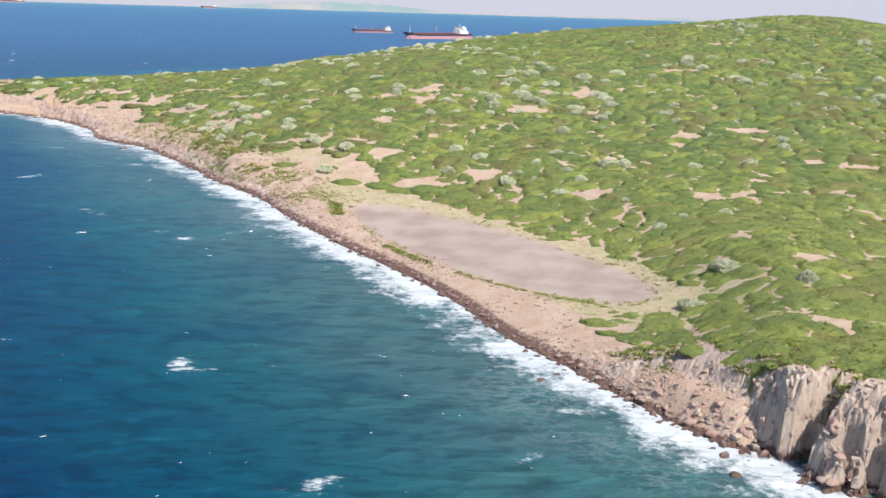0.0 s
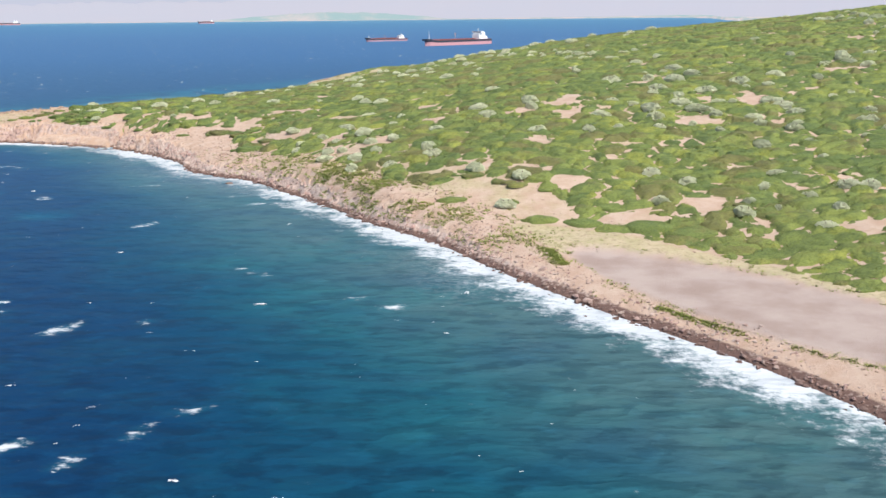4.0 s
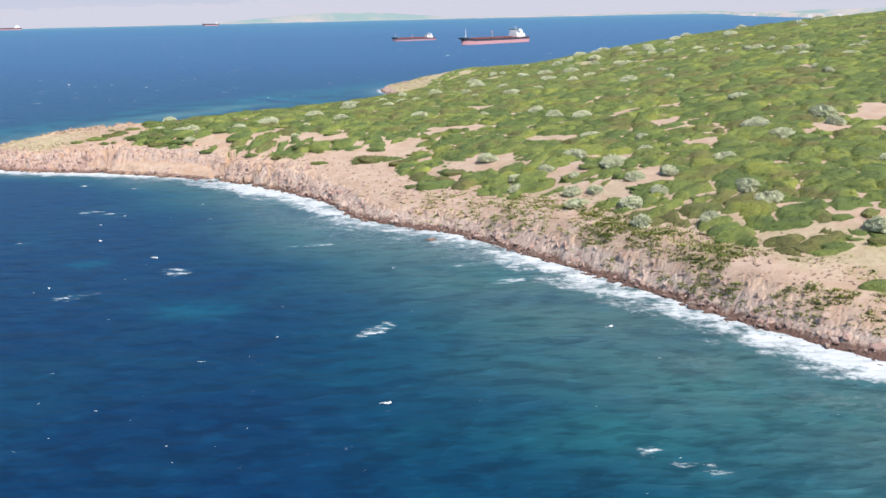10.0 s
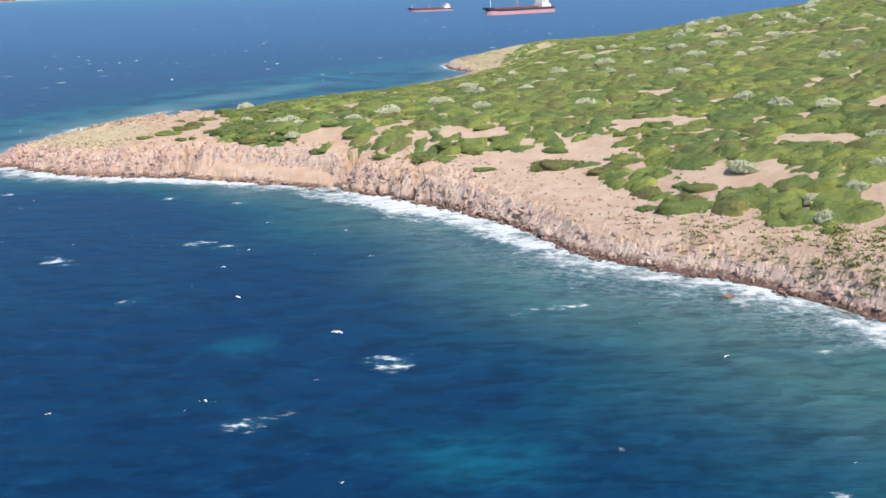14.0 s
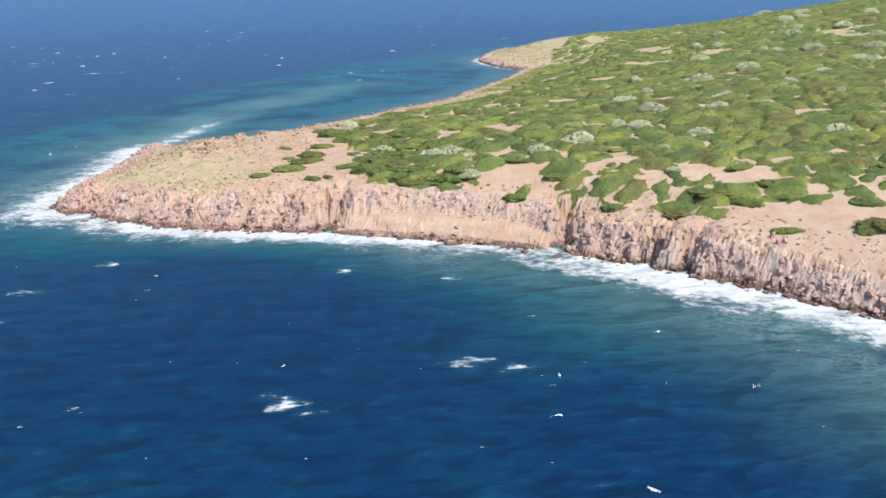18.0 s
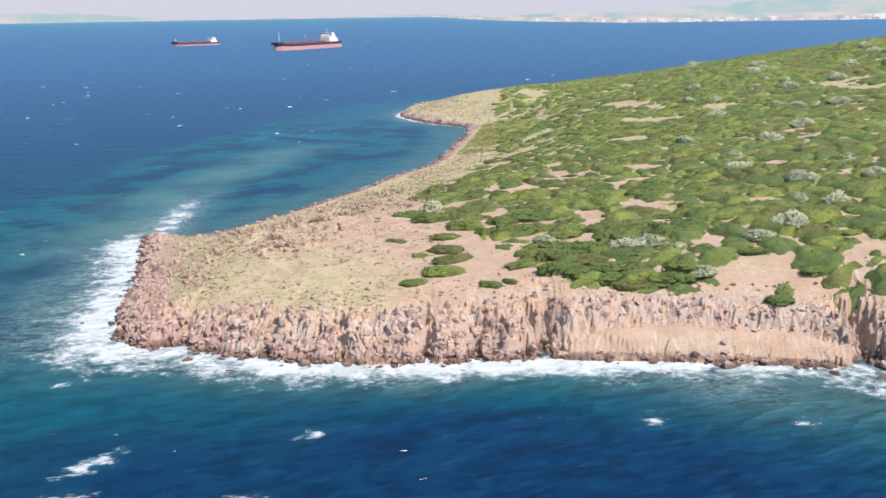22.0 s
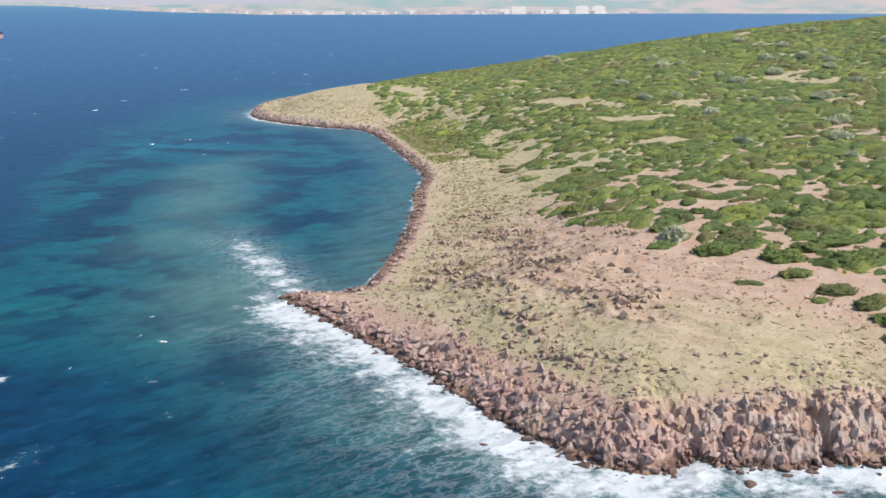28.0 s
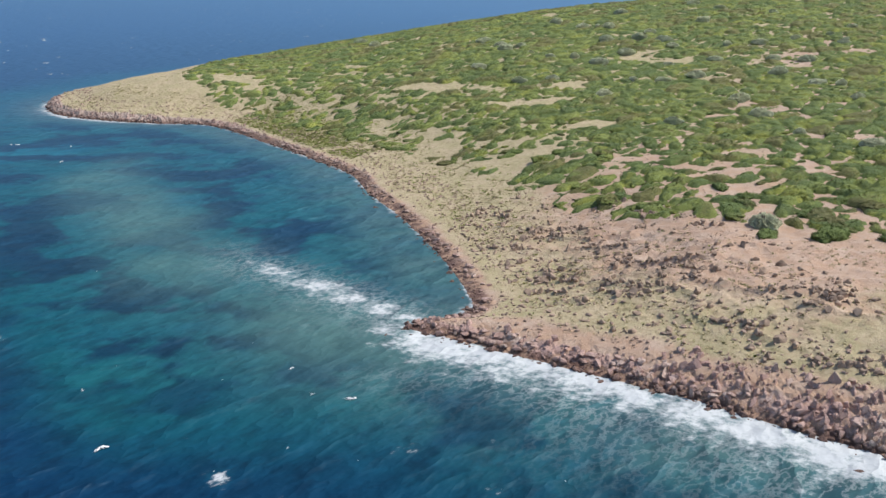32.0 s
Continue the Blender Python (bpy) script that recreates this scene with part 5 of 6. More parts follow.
def strewn(name, xs, ys, size, kinds, label, sink=0.25, lean=1.0, mat=None):
    z = height_at(xs, ys)
    v, f = scatter(kinds, xs, ys, np.maximum(z, -0.5) + size * (0.45 - sink), np.stack([size * npr.uniform(0.8, 1.3, len(xs)), size], 1), size * npr.uniform(0.7, 1.15, len(xs)) * lean,
                   npr.uniform(0, 6.28, len(xs)), npr.randint(0, len(kinds), len(xs)))
    return tagged(fast_object(name, v, f, mat or boulder_m), label, "rocks", kind="stuff")


seen = np.nonzero((shore_num > 1.5) & (shore_num < 47))[0]


def by_shore(count, lo, hi, keep=None):
    i = npr.choice(seen, count)
    if keep is not None:
        i = i[npr.rand(count) < keep(shore_num[i])]
    off = npr.uniform(lo, hi, len(i))
    p = shore[i] + inward[i] * off[:, None] + npr.uniform(-0.6, 0.6, (len(i), 2))
    return p[:, 0], p[:, 1], shore_num[i]


x, y, u = by_shore(8500, -1.2, 2.4, lambda n: np.interp(n, [6, 8, 16, 18, 34, 36, 42, 44], [1, .6, .6, 1, 1, .25, .25, .6]))
d, _ = coast(x, y)
w = (d < 0.9) | (u < 6) | ((u > 20) & (u < 43) & (beach(u) < 1))
x, y = x[w], y[w]
strewn("shore_rocks", x, y, 0.12 + 0.5 * npr.rand(len(x)) ** 3, stones, "wet brown and pink boulders strewn along the waterline")
x, y, u = by_shore(30000, -5.0, 2.2, lambda n: np.where((n > 34.2) & (n < 43), 0.36, 0.0))
w = fbm(x * 0.16, y * 0.16, 92, 3) > 0.53
x, y = x[w], y[w]
strewn("cove_rocks", x, y, 0.14 + 0.42 * npr.rand(len(x)) ** 2.5, stones, "pink and dark boulders lying in the shallows of the cove")
x, y, u = by_shore(26000, 0.4, 8.0, lambda n: np.where((n > 5.5) & (n < 13), 0.85, 0.0))
d, _ = coast(x, y)
w = npr.rand(len(x)) < step(8, 2.5, d) * step(0.36, 0.6, fbm(x * 0.2, y * 0.2, 93, 3) + 0.25 * step(4, 1, d))
strewn("strand_cobbles", x[w], y[w], 0.06 + 0.26 * npr.rand(w.sum()) ** 2.5, stones, "reddish cobbles and broken rock strewn on the low strand")
slab_meshes, outcrop_meshes = [], []
for k in range(10):
    bm = stone(rng, 13, (rng.uniform(0.7, 1.2), rng.uniform(0.45, 0.75), rng.uniform(0.8, 1.3)))
    me = bpy.data.meshes.new("rock")
    bm.to_mesh(me)
    bm.free()
    me.materials.append(boulder_m)
    slab_meshes.append(me)
    me = me.copy()
    me.materials[0] = outcrop_m
    outcrop_meshes.append(me)
x, y, u = by_shore(3000, 0.3, 2.6, lambda n: np.where((n > 23) & (n < 31), 0.4, 0.0) * (beach(n) < 0.5))
x, y = x[:290], y[:290]
z = height_at(x, y)
for n in range(len(x)):
    s = 0.3 + 0.45 * npr.rand() ** 2
    ob = new("rock", slab_meshes[n % 10])
    ob.matrix_basis = pose(x[n], y[n], z[n] - 0.1 * s, npr.uniform(-25, 25), npr.uniform(-25, 25), npr.uniform(0, 360)) @ Matrix.Diagonal((s, s, s * 1.15, 1))
    ob.parent = land
x, y, u = by_shore(6500, 0.3, 3.0, lambda n: np.clip(along(ROCK, n) / 2.4 - 0.12, 0.02, 1) * (beach(n) < 0.5))
strewn("cliff_blocks", x, y, 0.16 + 0.55 * npr.rand(len(x)) ** 2.5, slabs, "jagged upright blocks of pink stone forming the low cliffs", 0.35, 1.1)
x, y, u = by_shore(24000, 0.4, 5.5, lambda n: np.where((n > 25.2) & (n < 31.5), 0.42, 0.0))
strewn("cliff_rubble", x, y, 0.12 + 0.55 * npr.rand(len(x)) ** 2.4, slabs, "tumbled pink and red blocks covering the low cliff", 0.55, 1.4)
x, y, u = by_shore(30000, 0.8, 6.5, lambda n: np.where((n > 21) & (n < 25.4), 0.3, 0.0))
d, _ = coast(x, y)
w = d > beach(u) + 0.5
strewn("cliff_ribs", x[w], y[w], 0.12 + 0.42 * npr.rand(w.sum()) ** 2.2, slabs, "grey and tan ribs of broken stone in the cliff", 0.45, 1.5)
x, y, u = by_shore(60000, 0.6, 7.0, lambda n: np.where((n > 1.6) & (n < 6.3), 0.22, 0.0))
strewn("crag_rubble", x, y, 0.07 + 0.34 * npr.rand(len(x)) ** 2.6, slabs, "broken tan and pink blocks crusting the southern crag", 0.55)
x, y, u = by_shore(5200, 3.0, 12.0, lambda n: np.where((n > 6.5) & (n < 12.5), 0.35, 1.0))
w = pond(x, y) < 0.01
x, y = x[w], y[w]
strewn("scree", x, y, 0.10 + 0.25 * npr.rand(len(x)) ** 2, stones, "small broken stones on the soil above the cliffs", mat=pale_stone)
# the stony knoll on the western point
t = npr.rand(40000) * 6.28
q = np.sqrt(npr.rand(40000))
kx, ky = -172.5 + q * 17 * np.cos(t) + 20 * q * np.sin(t), 370 + q * 34 * np.sin(t)
ridge = np.abs(fbm(kx * 0.20 + 0.03 * ky, ky * 0.085, 95, 3) - 0.5)
clump = step(0.40, 0.62, fbm(kx * 0.16, ky * 0.16, 97, 3))
sel = npr.rand(len(kx)) < (0.62 * np.exp(-(ridge / 0.035) ** 2) + 0.05) * (1 - 0.6 * q) * (0.2 + 0.8 * clump)
kx, ky = kx[sel], ky[sel]
kd, _ = coast(kx, ky)
kx, ky = kx[kd > 5], ky[kd > 5]
strewn("knoll_rocks", kx, ky, 0.08 + 0.42 * npr.rand(len(kx)) ** 2.5, stones, "dark weathered rocks breaking through the dry turf", 0.3, 1.3, outcrop_m)
# the largest blocks of the outcrops stand singly
big = npr.choice(len(kx), 260, replace=False)
bigz = height_at(kx[big], ky[big])
for n, k in enumerate(big):
    s = 0.28 + 0.42 * npr.rand() ** 2
    ob = new("outcrop_block", outcrop_meshes[n % 10])
    ob.matrix_basis = pose(kx[k], ky[k], bigz[n] + 0.12 * s, npr.uniform(-25, 25), npr.uniform(-25, 25), npr.uniform(0, 360)) @ Matrix.Diagonal((s * 1.25, s, s * 0.95, 1))
    ob.parent = land
x, y = npr.uniform(-197, -140, 5200), npr.uniform(318, 500, 5200)
d, u = coast(x, y)
sel = (d > 5) & (x < 8 + np.interp(y, [r[0] for r in POINT], [r[1] for r in POINT]))
strewn("turf_stones", x[sel], y[sel], 0.05 + 0.17 * npr.rand(sel.sum()) ** 3, stones, "loose stones scattered on dry turf", mat=pale_stone)
x, y = npr.uniform(-170, 40, 16000), npr.uniform(90, 400, 16000)
d, u = coast(x, y)
sel = (d > 5) & ((d < along(SCRUB, u) + 10) | (x < -105) & (y > 310)) & (pond(x, y) < 0.02)
strewn("soil_stones", x[sel], y[sel], 0.04 + 0.18 * npr.rand(sel.sum()) ** 3, stones, "loose pale stones on bare tan soil", mat=pale_stone)

boulder_meshes = []
for k in range(10):
    bm = stone(rng, 26, (1, rng.uniform(0.65, 0.95), rng.uniform(0.6, 0.9)))
    bmesh.ops.bevel(bm, geom=bm.edges[:], offset=0.05, segments=1, affect="EDGES")
    me = bpy.data.meshes.new("boulder")
    bm.to_mesh(me)
    bm.free()
    me.materials.append(boulder_m)
    boulder_meshes.append(me)
x, y, u = by_shore(260, -4.5, 1.5, lambda n: np.where((n > 22) & (n < 35), 1.0, 0.45))
z = height_at(x, y)
for n in range(len(x)):
    s = 0.25 + (0.75 if u[n] < 28 else 0.45) * npr.rand() ** 2.5
    ob = new("boulder", boulder_meshes[n % 10])
    ob.matrix_basis = pose(x[n], y[n], max(z[n], -0.45) + s * 0.2, npr.uniform(-20, 20), npr.uniform(-20, 20), npr.uniform(0, 360)) @ Matrix.Diagonal((s * 1.2, s, s, 1))
    tagged(ob, "dark wet boulder standing in the surf" if z[n] < 0.15 else "reddish angular boulder at the foot of the cliff", "boulder", "boulders along the shore")


# ---- whitecaps ----
def fleck(r):
    """A torn curl of foam about one metre long, lying on the water."""
    bm = bmesh.new()
    n = 4
    left, right = [], []
    phase = r.random() * 6
    for i in range(n):
        t = i / (n - 1)
        half = 0.16 * math.sin(math.pi * t) ** 0.7 * r.uniform(0.35, 1.4) + 0.01
        bend = 0.14 * math.sin(t * 3.4 + phase) + r.uniform(-0.05, 0.05)
        left.append(bm.verts.new((t - 0.5, bend + half, 0.012)))
        right.append(bm.verts.new((t - 0.5, bend - half, 0.012)))
    mid = [bm.verts.new((a.co + b.co) / 2 + Vector((0, 0, 0.05))) for a, b in zip(left, right)]
    for i in range(n - 1):
        bm.faces.new((left[i], mid[i], mid[i + 1], left[i + 1]))
        bm.faces.new((mid[i], right[i], right[i + 1], mid[i + 1]))
    return bm


flecks = [arrays(fleck(rng)) for _ in range(16)]


def caps(count, xr, yr, lo, hi, clear, many=(7, 26), high=0.6):
    x, y = npr.uniform(*xr, count), npr.uniform(*yr, count)
    d, u = coast(x, y)
    w = d < -clear
    x, y = x[w], y[w]
    s = lo + (hi - lo) * npr.rand(len(x)) ** 3
    # each breaking crest is an arc of many torn scraps
    k = npr.randint(*many, len(x))
    lean = np.repeat(npr.normal(0.3, 0.35, len(x)), k)
    curl = np.repeat(npr.uniform(-0.6, 0.6, len(x)), k)
    x, y, s = np.repeat(x, k), np.repeat(y, k), np.repeat(s, k)
    t = npr.normal(0, 0.32, len(x))
    q = curl * t * t + np.abs(npr.normal(0, 0.2, len(x)))
    x, y = x + (t * np.cos(lean) - q * np.sin(lean)) * s, y + (t * np.sin(lean) + q * np.cos(lean)) * s
    s = s * npr.uniform(0.03, 0.16, len(x)) * (1 if many[1] > 10 else 2.2)
    return scatter(flecks, x, y, np.zeros(len(x)), np.stack([s, s * npr.uniform(0.5, 1.4, len(x))], 1), np.ones(len(x)) * high, npr.normal(0.25, 0.9, len(x)), npr.randint(0, len(flecks), len(x)))


def torn_cap(k, lacy):
    """A breaking crest about two metres long: a ragged raised sheet of foam full of holes."""
    X, Y = np.meshgrid(np.arange(-1.3, 1.31, 0.1), np.arange(-0.7, 0.71, 0.1))
    bow = 0.25 * np.sin(X * 1.6 + k)
    body = np.exp(-(X / 0.75) ** 2 - ((Y - bow) / (0.34 if lacy else 0.24)) ** 2)
    torn = fbm(X * 2.2 + 13 * k, Y * 2.8 + 7 * k, 33, 4)
    keep = body * 1.5 - 0.45 + (np.abs(torn - 0.5) * -5 + 0.45 if lacy else (torn - 0.5) * 3.2)
    idx = np.arange(X.size).reshape(X.shape)
    q = np.stack([idx[:-1, :-1], idx[:-1, 1:], idx[1:, 1:], idx[1:, :-1]], -1)[(keep[:-1, :-1] > 0.12) & (keep[1:, 1:] > 0.0)]
    jx, jy = (hash2(X * 50 + 900, Y * 50 + 900, k) - 0.5) * 0.11, (hash2(X * 50 + 900, Y * 50 + 900, k + 40) - 0.5) * 0.11
    v = np.stack([X + jx, Y + jy, 0.03 + np.clip(keep, 0, 1) * 0.16], -1).reshape(-1, 3)
    used, back = np.unique(q.ravel(), return_inverse=True)
    q = back.reshape(-1, 4)
    return v[used], np.vstack([q[:, :3], q[:, [0, 2, 3]]])


cap_kinds = [torn_cap(k, k % 3 != 0) for k in range(15)]
cx, cy = npr.uniform(-340, 60, 800), npr.uniform(30, 400, 800)
w = coast(cx, cy)[0] < -9
cx, cy = cx[w], cy[w]
s = 0.12 + 0.9 * npr.rand(len(cx)) ** 6
v, f = scatter(cap_kinds, cx, cy, np.zeros(len(cx)), np.stack([s, s * npr.uniform(0.6, 1.1, len(cx))], 1), np.minimum(s, 0.9), npr.normal(0.15, 0.5, len(cx)), npr.randint(0, 15, len(cx)))
tagged(fast_object("whitecaps", v, f, foam_m, smooth=True), "torn white crests of foam on the wind-blown sea", "foam", kind="stuff")
v, f = caps(260, (-340, 60), (30, 440), 0.3, 1.2, 9)
tagged(fast_object("whitecaps", v, f, foam_m, smooth=True), "scattered flecks of foam on the wind-blown sea", "foam", kind="stuff")
v, f = caps(1900, (-1000, 700), (470, 1900), 0.9, 3.8, 26, (2, 6), 3.2)
tagged(fast_object("whitecaps", v, f, foam_m, smooth=True), "distant whitecaps flecking the blue strait", "foam", kind="stuff")

# ---- ships ----
# This red is lightened towards pink to stand for haze over the strait.
hull_red_hazed = plain("hull_red_hazed", (0.52, 0.27, 0.285), 0.55)
hull_mauve = plain("hull_mauve", (0.36, 0.22, 0.26), 0.6)
hull_dark = plain("hull_dark", (0.035, 0.04, 0.055), 0.5)
deck_red = plain("deck_red", (0.28, 0.09, 0.07), 0.7)
white_paint = plain("white_paint", (0.8, 0.8, 0.78), 0.5, 0, 0.06)
glass_dark = plain("bridge_glass", (0.03, 0.04, 0.05), 0.2)
buff = plain("mast_paint", (0.55, 0.35, 0.30), 0.6)


def box(bm, x0, x1, y0, y1, z0, z1):
    m = Matrix.Translation(((x0 + x1) / 2, (y0 + y1) / 2, (z0 + z1) / 2)) @ Matrix.Diagonal((x1 - x0, y1 - y0, z1 - z0, 1))
    return bmesh.ops.create_cube(bm, size=1, matrix=m)


def rod(bm, x, y, z0, z1, r0, r1=None, segments=8):
    bmesh.ops.create_cone(bm, cap_ends=True, segments=segments, radius1=r0, radius2=r0 if r1 is None else r1, depth=z1 - z0, matrix=Matrix.Translation((x, y, (z0 + z1) / 2)))


def shell(length, beam, z0, z1, flare, inset=0.0):
    """A band of hull between two heights, pointed at the bow (x = 0) and rounded at the stern."""
    bm = bmesh.new()
    rings = []
    for z in (z0, z1):
        rise = (z - z0) / max(z1 - z0, 0.01)
        ring = []
        for i in range(25):
            t = i / 24
            w = min(1, (t / 0.14) ** 0.6) * (1 - 0.35 * max(0, (t - 0.88) / 0.12) ** 2)
            ring.append((t * length - flare * rise * (1 - t) ** 6, (beam / 2 - inset) * w, z + (1.6 * rise * max(0, 1 - t / 0.12) if flare else 0)))
        loop = [bm.verts.new(p) for p in ring] + [bm.verts.new((p[0], -p[1], p[2])) for p in reversed(ring[1:])]
        rings.append(loop)
    n = len(rings[0])
    for i in range(n):
        bm.faces.new((rings[0][i], rings[0][(i + 1) % n], rings[1][(i + 1) % n], rings[1][i]))
    bm.faces.new(rings[1])
    bm.faces.new(list(reversed(rings[0])))
    bmesh.ops.recalc_face_normals(bm, faces=bm.faces[:])
    return bm


def tanker(length, beam, red, high, label, paint_red):
    root = new("tanker")
    part("lower_hull", shell(length, beam, -0.8, red, 0.6), paint_red, root, "lower hull in colour paled for haze")
    part("upper_hull", shell(length, beam, red, high, 2.5), hull_dark, root, "dark upper hull")
    part("deck", shell(length * 0.985, beam, high, high + 0.25, 0, 0.3), deck_red, root).location = (length * 0.008, 0, 0)
    bm = bmesh.new()
    box(bm, -1.2, length * 0.075, -beam * 0.22, beam * 0.22, high, high + 1.9)
    part("forecastle", bm, hull_dark, root)
    a = length * 0.79
    tier = length * 0.0165
    house = new("deckhouse")
    house.parent = root
    for k in range(4):
        bm = bmesh.new()
        box(bm, a + (0 if k < 3 else 1.2), length * 0.925 - (0 if k < 2 else 3.0), -beam * (0.34 - 0.02 * k), beam * (0.34 - 0.02 * k), high + tier * k + (0.02 if k else 0), high + tier * (k + 1) - 0.02)
        bmesh.ops.bevel(bm, geom=bm.edges[:], offset=0.12, segments=1, affect="EDGES")
        part("storey", bm, white_paint, house)
    bm = bmesh.new()
    box(bm, a + 1.6, a + 6, -beam * 0.42, beam * 0.42, high + tier * 4, high + tier * 5)
    part("bridge", bm, white_paint, house)
    bm = bmesh.new()
    box(bm, a + 1.5, a + 1.66, -beam * 0.38, beam * 0.38, high + tier * 4.4, high + tier * 4.85)
    part("bridge_window", bm, glass_dark, house)
    bm = bmesh.new()
    box(bm, length * 0.885, length * 0.925, -2.2, 2.2, high + tier * 2, high + tier * 4.6)
    bmesh.ops.bevel(bm, geom=bm.edges[:], offset=0.5, segments=2, affect="EDGES")
    part("funnel", bm, white_paint, root)
    bm = bmesh.new()
    rod(bm, a + 5, 0, high + tier * 5, high + tier * 6.8, 0.3, 0.12)
    box(bm, a + 4.8, a + 5.2, -2, 2, high + tier * 6.4, high + tier * 6.4 + 0.4)
    part("radar_mast", bm, white_paint, root)
    bm = bmesh.new()
    rod(bm, length * 0.06, 0, high + 1.8, high + length * 0.1, 0.4, 0.15)
    part("foremast", bm, white_paint, root)
    bm = bmesh.new()
    rod(bm, length * 0.46, 0, high, high + length * 0.075, 0.35, 0.25)
    box(bm, length * 0.44, length * 0.48, -0.25, 0.25, high + length * 0.06, high + length * 0.06 + 0.4)
    part("cargo_crane", bm, buff, root)
    bm = bmesh.new()
    for yy in (-2.4, -0.8, 0.8, 2.4):
        box(bm, length * 0.1, a - 2, yy - 0.25, yy + 0.25, high + 0.7, high + 1.2)
    for t in (0.2, 0.3, 0.4, 0.5, 0.6, 0.7):
        box(bm, length * t - 0.4, length * t + 0.4, -beam * 0.4, beam * 0.4, high + 0.3, high + 1.0)
    part("deck_pipe", bm, deck_red, root)
    return tagged(root, label, "ship", "tankers at anchor")


def at_sea(ob, bow, stern):
    ang = math.degrees(math.atan2(stern[1] - bow[1], stern[0] - bow[0]))
    ob.matrix_basis = pose(bow[0], bow[1], 0, 0, 0, ang)


def anchored(bow, stern, beam, red, high, label, paint_red=hull_red_hazed):
    ob = tanker(math.hypot(stern[0] - bow[0], stern[1] - bow[1]), beam, red, high, label, paint_red)
    at_sea(ob, bow, stern)
    ob.location.z = float(lift(np.array([bow[0]]), np.array([bow[1]]))[0])


anchored((-88, 1206), (-14, 1288), 18, 3.6, 6.0, "large tanker with red hull paled for haze and white deckhouse")
anchored((-180, 1433), (-127, 1468), 11, 2.0, 3.4, "smaller tanker with dull mauve hull and white deckhouse", hull_mauve)
for bow, stern in (((-1150, 4150), (-1090, 4170)), ((-1950, 4020), (-1840, 4050))):
    anchored(bow, stern, 16, 3.5, 7, "tiny far ship on the horizon with a pale deckhouse")

# ---- far shore ----
def shore_r(a):
    return float(np.interp(a, [-60, 13, 15, 16, 18.6, 24.5, 34, 41.6, 47.3, 70], [4440, 4440, 4250, 3850, 3440, 2680, 2753, 2918, 3153, 3400]))


# Distance haze is mixed into these colours, which glow evenly instead of being lit.
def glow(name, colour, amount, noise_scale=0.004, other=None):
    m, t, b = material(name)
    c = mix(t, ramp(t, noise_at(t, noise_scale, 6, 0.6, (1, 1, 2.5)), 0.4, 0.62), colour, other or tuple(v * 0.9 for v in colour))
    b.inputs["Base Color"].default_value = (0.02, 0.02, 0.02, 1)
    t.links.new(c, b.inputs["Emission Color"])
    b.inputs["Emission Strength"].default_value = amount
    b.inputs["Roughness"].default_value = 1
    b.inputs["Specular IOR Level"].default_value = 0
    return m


def bearing(angle, r, z):
    return (EYE.x + math.sin(radians(angle)) * r, EYE.y + math.cos(radians(angle)) * r, z)


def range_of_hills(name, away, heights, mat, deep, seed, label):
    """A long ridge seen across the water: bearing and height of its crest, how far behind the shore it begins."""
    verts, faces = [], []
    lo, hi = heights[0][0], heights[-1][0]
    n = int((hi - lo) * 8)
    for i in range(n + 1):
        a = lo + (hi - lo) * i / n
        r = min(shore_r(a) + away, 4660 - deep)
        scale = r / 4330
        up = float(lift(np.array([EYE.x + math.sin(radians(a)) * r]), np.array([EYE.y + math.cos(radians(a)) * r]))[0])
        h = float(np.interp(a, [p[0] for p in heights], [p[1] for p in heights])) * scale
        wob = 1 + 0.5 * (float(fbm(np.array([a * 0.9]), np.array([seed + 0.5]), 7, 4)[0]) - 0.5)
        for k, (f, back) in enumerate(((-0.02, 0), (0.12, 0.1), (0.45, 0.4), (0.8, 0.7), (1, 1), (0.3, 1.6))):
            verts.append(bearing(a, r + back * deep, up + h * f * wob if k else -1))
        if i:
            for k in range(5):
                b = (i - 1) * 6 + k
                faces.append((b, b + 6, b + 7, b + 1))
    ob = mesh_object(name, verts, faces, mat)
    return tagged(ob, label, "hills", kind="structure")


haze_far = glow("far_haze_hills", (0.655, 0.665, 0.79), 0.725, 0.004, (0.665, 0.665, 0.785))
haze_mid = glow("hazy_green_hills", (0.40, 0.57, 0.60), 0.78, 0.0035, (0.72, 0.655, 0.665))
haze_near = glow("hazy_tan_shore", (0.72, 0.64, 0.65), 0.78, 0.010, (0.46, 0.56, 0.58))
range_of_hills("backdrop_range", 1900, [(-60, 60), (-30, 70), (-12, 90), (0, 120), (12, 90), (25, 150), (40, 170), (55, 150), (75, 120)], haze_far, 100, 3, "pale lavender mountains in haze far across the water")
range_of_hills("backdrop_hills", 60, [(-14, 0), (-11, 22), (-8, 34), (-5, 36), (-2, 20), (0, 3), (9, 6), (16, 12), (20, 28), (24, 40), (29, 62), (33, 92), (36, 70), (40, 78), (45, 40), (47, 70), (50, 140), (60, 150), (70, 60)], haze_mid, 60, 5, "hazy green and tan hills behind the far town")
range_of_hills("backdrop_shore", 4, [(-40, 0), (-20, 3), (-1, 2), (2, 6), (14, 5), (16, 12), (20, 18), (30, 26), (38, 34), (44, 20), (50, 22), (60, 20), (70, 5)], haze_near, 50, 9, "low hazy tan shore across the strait")

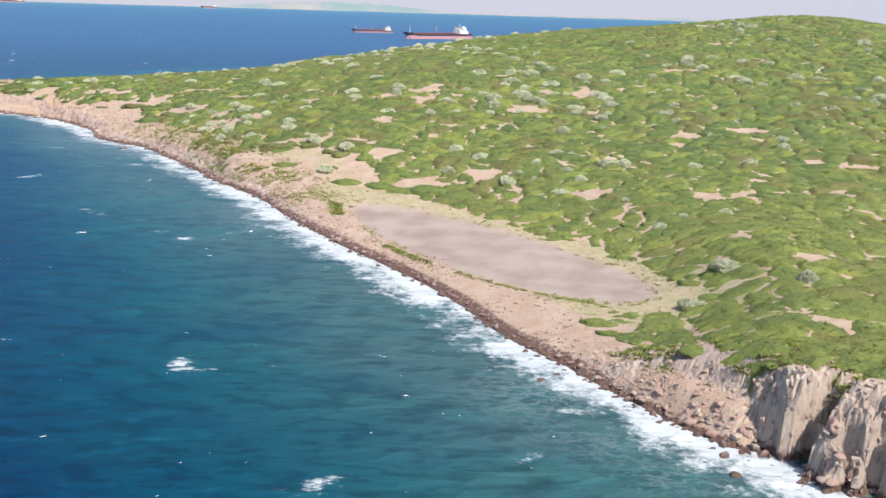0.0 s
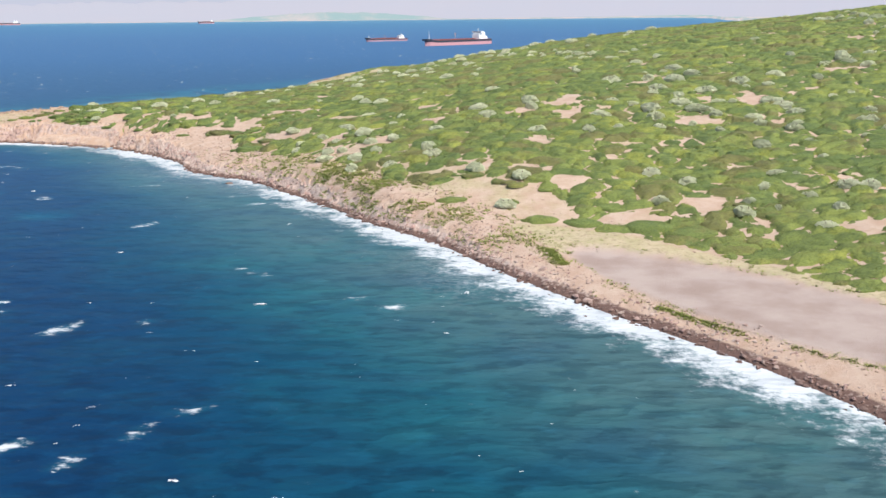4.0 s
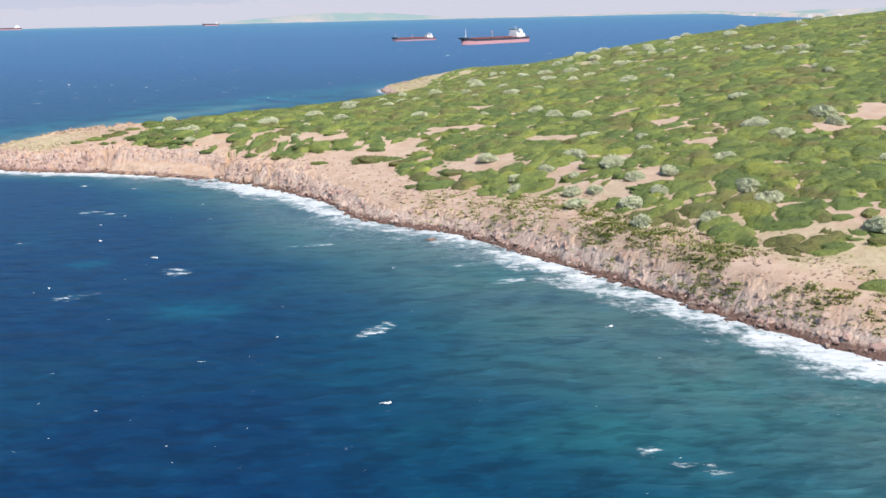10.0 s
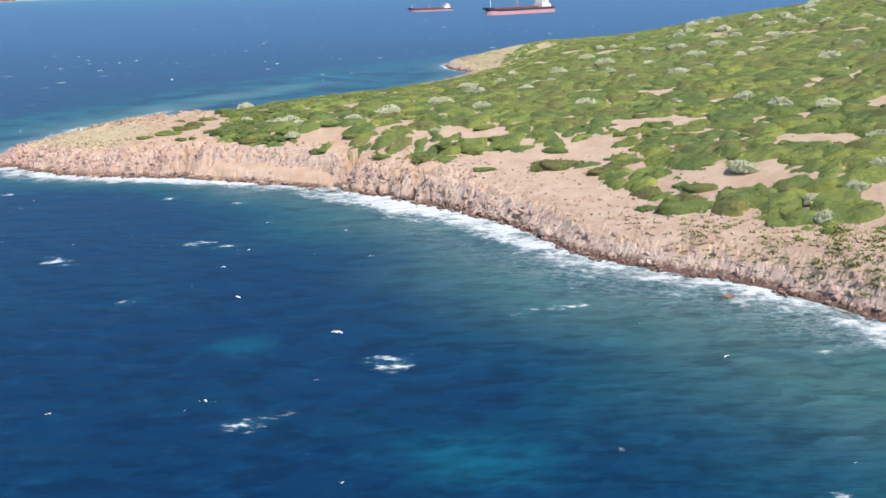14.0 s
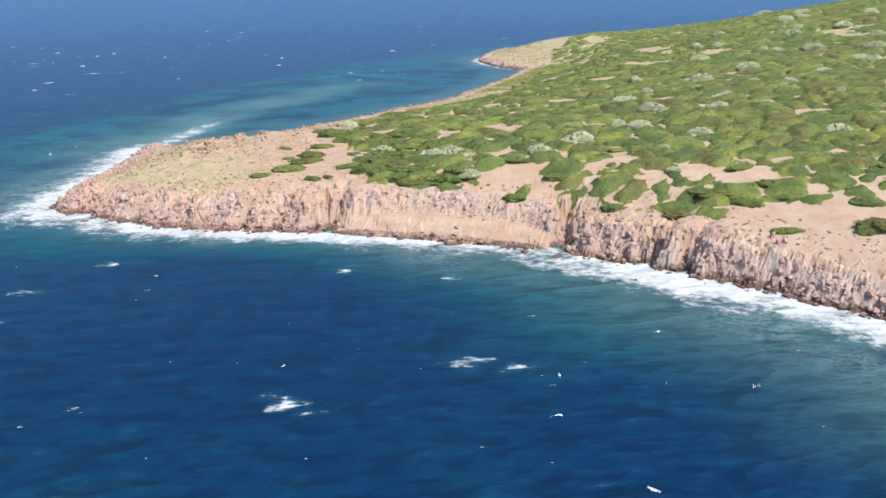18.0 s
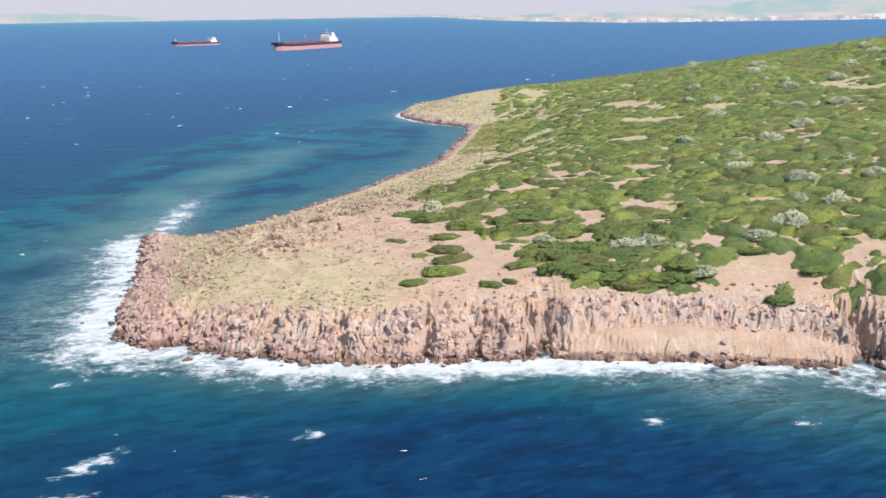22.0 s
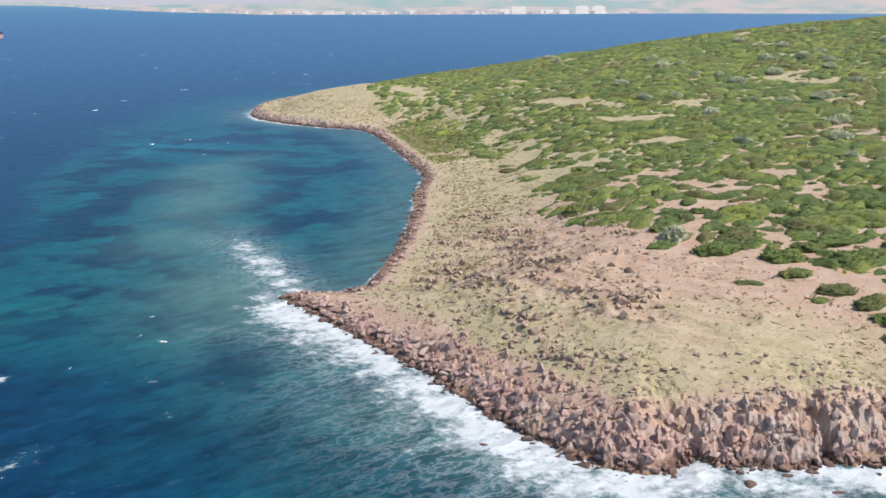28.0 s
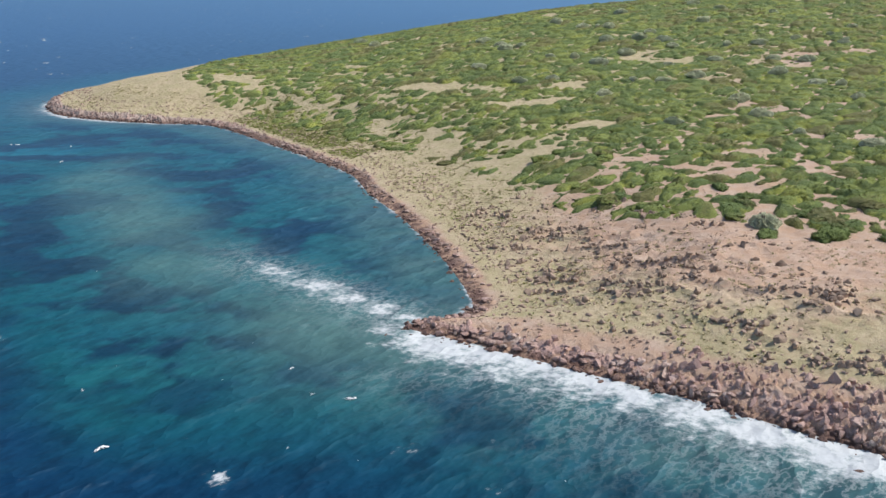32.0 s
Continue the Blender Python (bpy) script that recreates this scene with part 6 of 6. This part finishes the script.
# Walls, roofs and tanks carry the haze in their emitted colour; none is a lamp.
town_white_haze = glow("town_white_haze", (0.88, 0.86, 0.89), 0.8)
town_tan_haze = glow("town_tan_haze", (0.70, 0.60, 0.63), 0.78)
town_blue_haze = glow("works_blue_haze", (0.46, 0.53, 0.62), 0.78)
tank_white_haze = glow("tank_white_haze", (0.93, 0.91, 0.92), 0.82)
tr = random.Random(12)
for n in range(230):
    a = tr.choice([tr.gauss(26, 2.2), tr.gauss(34, 2.5), tr.gauss(31, 5), tr.uniform(16, 45)])
    inland = tr.random()
    r = shore_r(a) - 10 + 22 * inland
    base = new("far_building")
    w, d2, h = 5 + 22 * tr.random() ** 2, tr.uniform(6, 10), 2.2 + 7 * tr.random() ** 3
    bm = bmesh.new()
    box(bm, -w / 2, w / 2, -d2 / 2, d2 / 2, -1, h)
    part("wall", bm, tr.choice([town_white_haze, town_white_haze, town_tan_haze, town_tan_haze, town_blue_haze]), base)
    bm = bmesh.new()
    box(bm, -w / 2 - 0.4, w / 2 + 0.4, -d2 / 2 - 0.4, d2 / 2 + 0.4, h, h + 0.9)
    part("roof", bm, tr.choice([town_tan_haze, town_white_haze, town_blue_haze]), base)
    x, y, z = bearing(a, r, 0.3 + 8 * tr.random() ** 2 * inland)
    base.matrix_basis = pose(x, y, z, 0, 0, -a)
    tagged(base, "hazy far building in the harbour town", "building", "buildings of the far town")
for a, w, h, z in ((38.4, 38, 7, 13), (40.0, 34, 5.5, 6), (37.6, 26, 7, 6), (41.0, 24, 5, 6), (30.2, 66, 5, 2)):
    base = new("warehouse")
    bm = bmesh.new()
    box(bm, -w / 2, w / 2, -9, 9, -12, h)
    part("wall", bm, tank_white_haze, base)
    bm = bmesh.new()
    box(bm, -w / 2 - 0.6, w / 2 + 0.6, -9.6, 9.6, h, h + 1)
    part("roof", bm, town_white_haze, base)
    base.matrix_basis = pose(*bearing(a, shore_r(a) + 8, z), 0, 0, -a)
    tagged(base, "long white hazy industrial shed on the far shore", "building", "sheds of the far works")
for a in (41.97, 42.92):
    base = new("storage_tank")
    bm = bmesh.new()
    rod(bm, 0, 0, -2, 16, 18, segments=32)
    part("shell", bm, tank_white_haze, base)
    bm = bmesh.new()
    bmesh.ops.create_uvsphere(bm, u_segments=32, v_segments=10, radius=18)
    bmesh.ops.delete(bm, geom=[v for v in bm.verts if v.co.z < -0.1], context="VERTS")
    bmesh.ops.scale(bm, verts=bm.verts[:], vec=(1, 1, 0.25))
    part("dome", bm, tank_white_haze, base).location = (0, 0, 16)
    base.matrix_basis = pose(*bearing(a, shore_r(a) - 14, 2.5))
    tagged(base, "huge white domed storage tank on the far shore", "tank", "storage tanks")

# hazy sky behind the far shore
haze_m = bpy.data.materials.new("horizon_haze")
haze_m.use_nodes = True
ht = haze_m.node_tree
ht.nodes.clear()
out = ht.nodes.new("ShaderNodeOutputMaterial")
em = ht.nodes.new("ShaderNodeEmission")
ht.links.new(em.outputs[0], out.inputs[0])
sp = ht.nodes.new("ShaderNodeSeparateXYZ")
ht.links.new(ht.nodes.new("ShaderNodeNewGeometry").outputs["Position"], sp.inputs[0])
ht.links.new(mix(ht, ramp(ht, calc(ht, "ADD", sp.outputs[2], calc(ht, "MULTIPLY", noise_at(ht, 0.003, 4, 0.5, (1, 1, 4)), 90)), 20, 330), (0.665, 0.68, 0.81), (0.62, 0.68, 0.86)), em.inputs["Color"])
em.inputs["Strength"].default_value = 0.72
verts, faces = [], []
for i in range(121):
    a = -180 + 3 * i
    verts += [bearing(a, 4740, -5), bearing(a, 4740, 420)]
    if i:
        faces.append((2 * i - 2, 2 * i, 2 * i + 1, 2 * i - 1))
tagged(mesh_object("backdrop_sky", verts, faces, haze_m), "pale hazy sky low over the horizon", "sky", kind="structure")
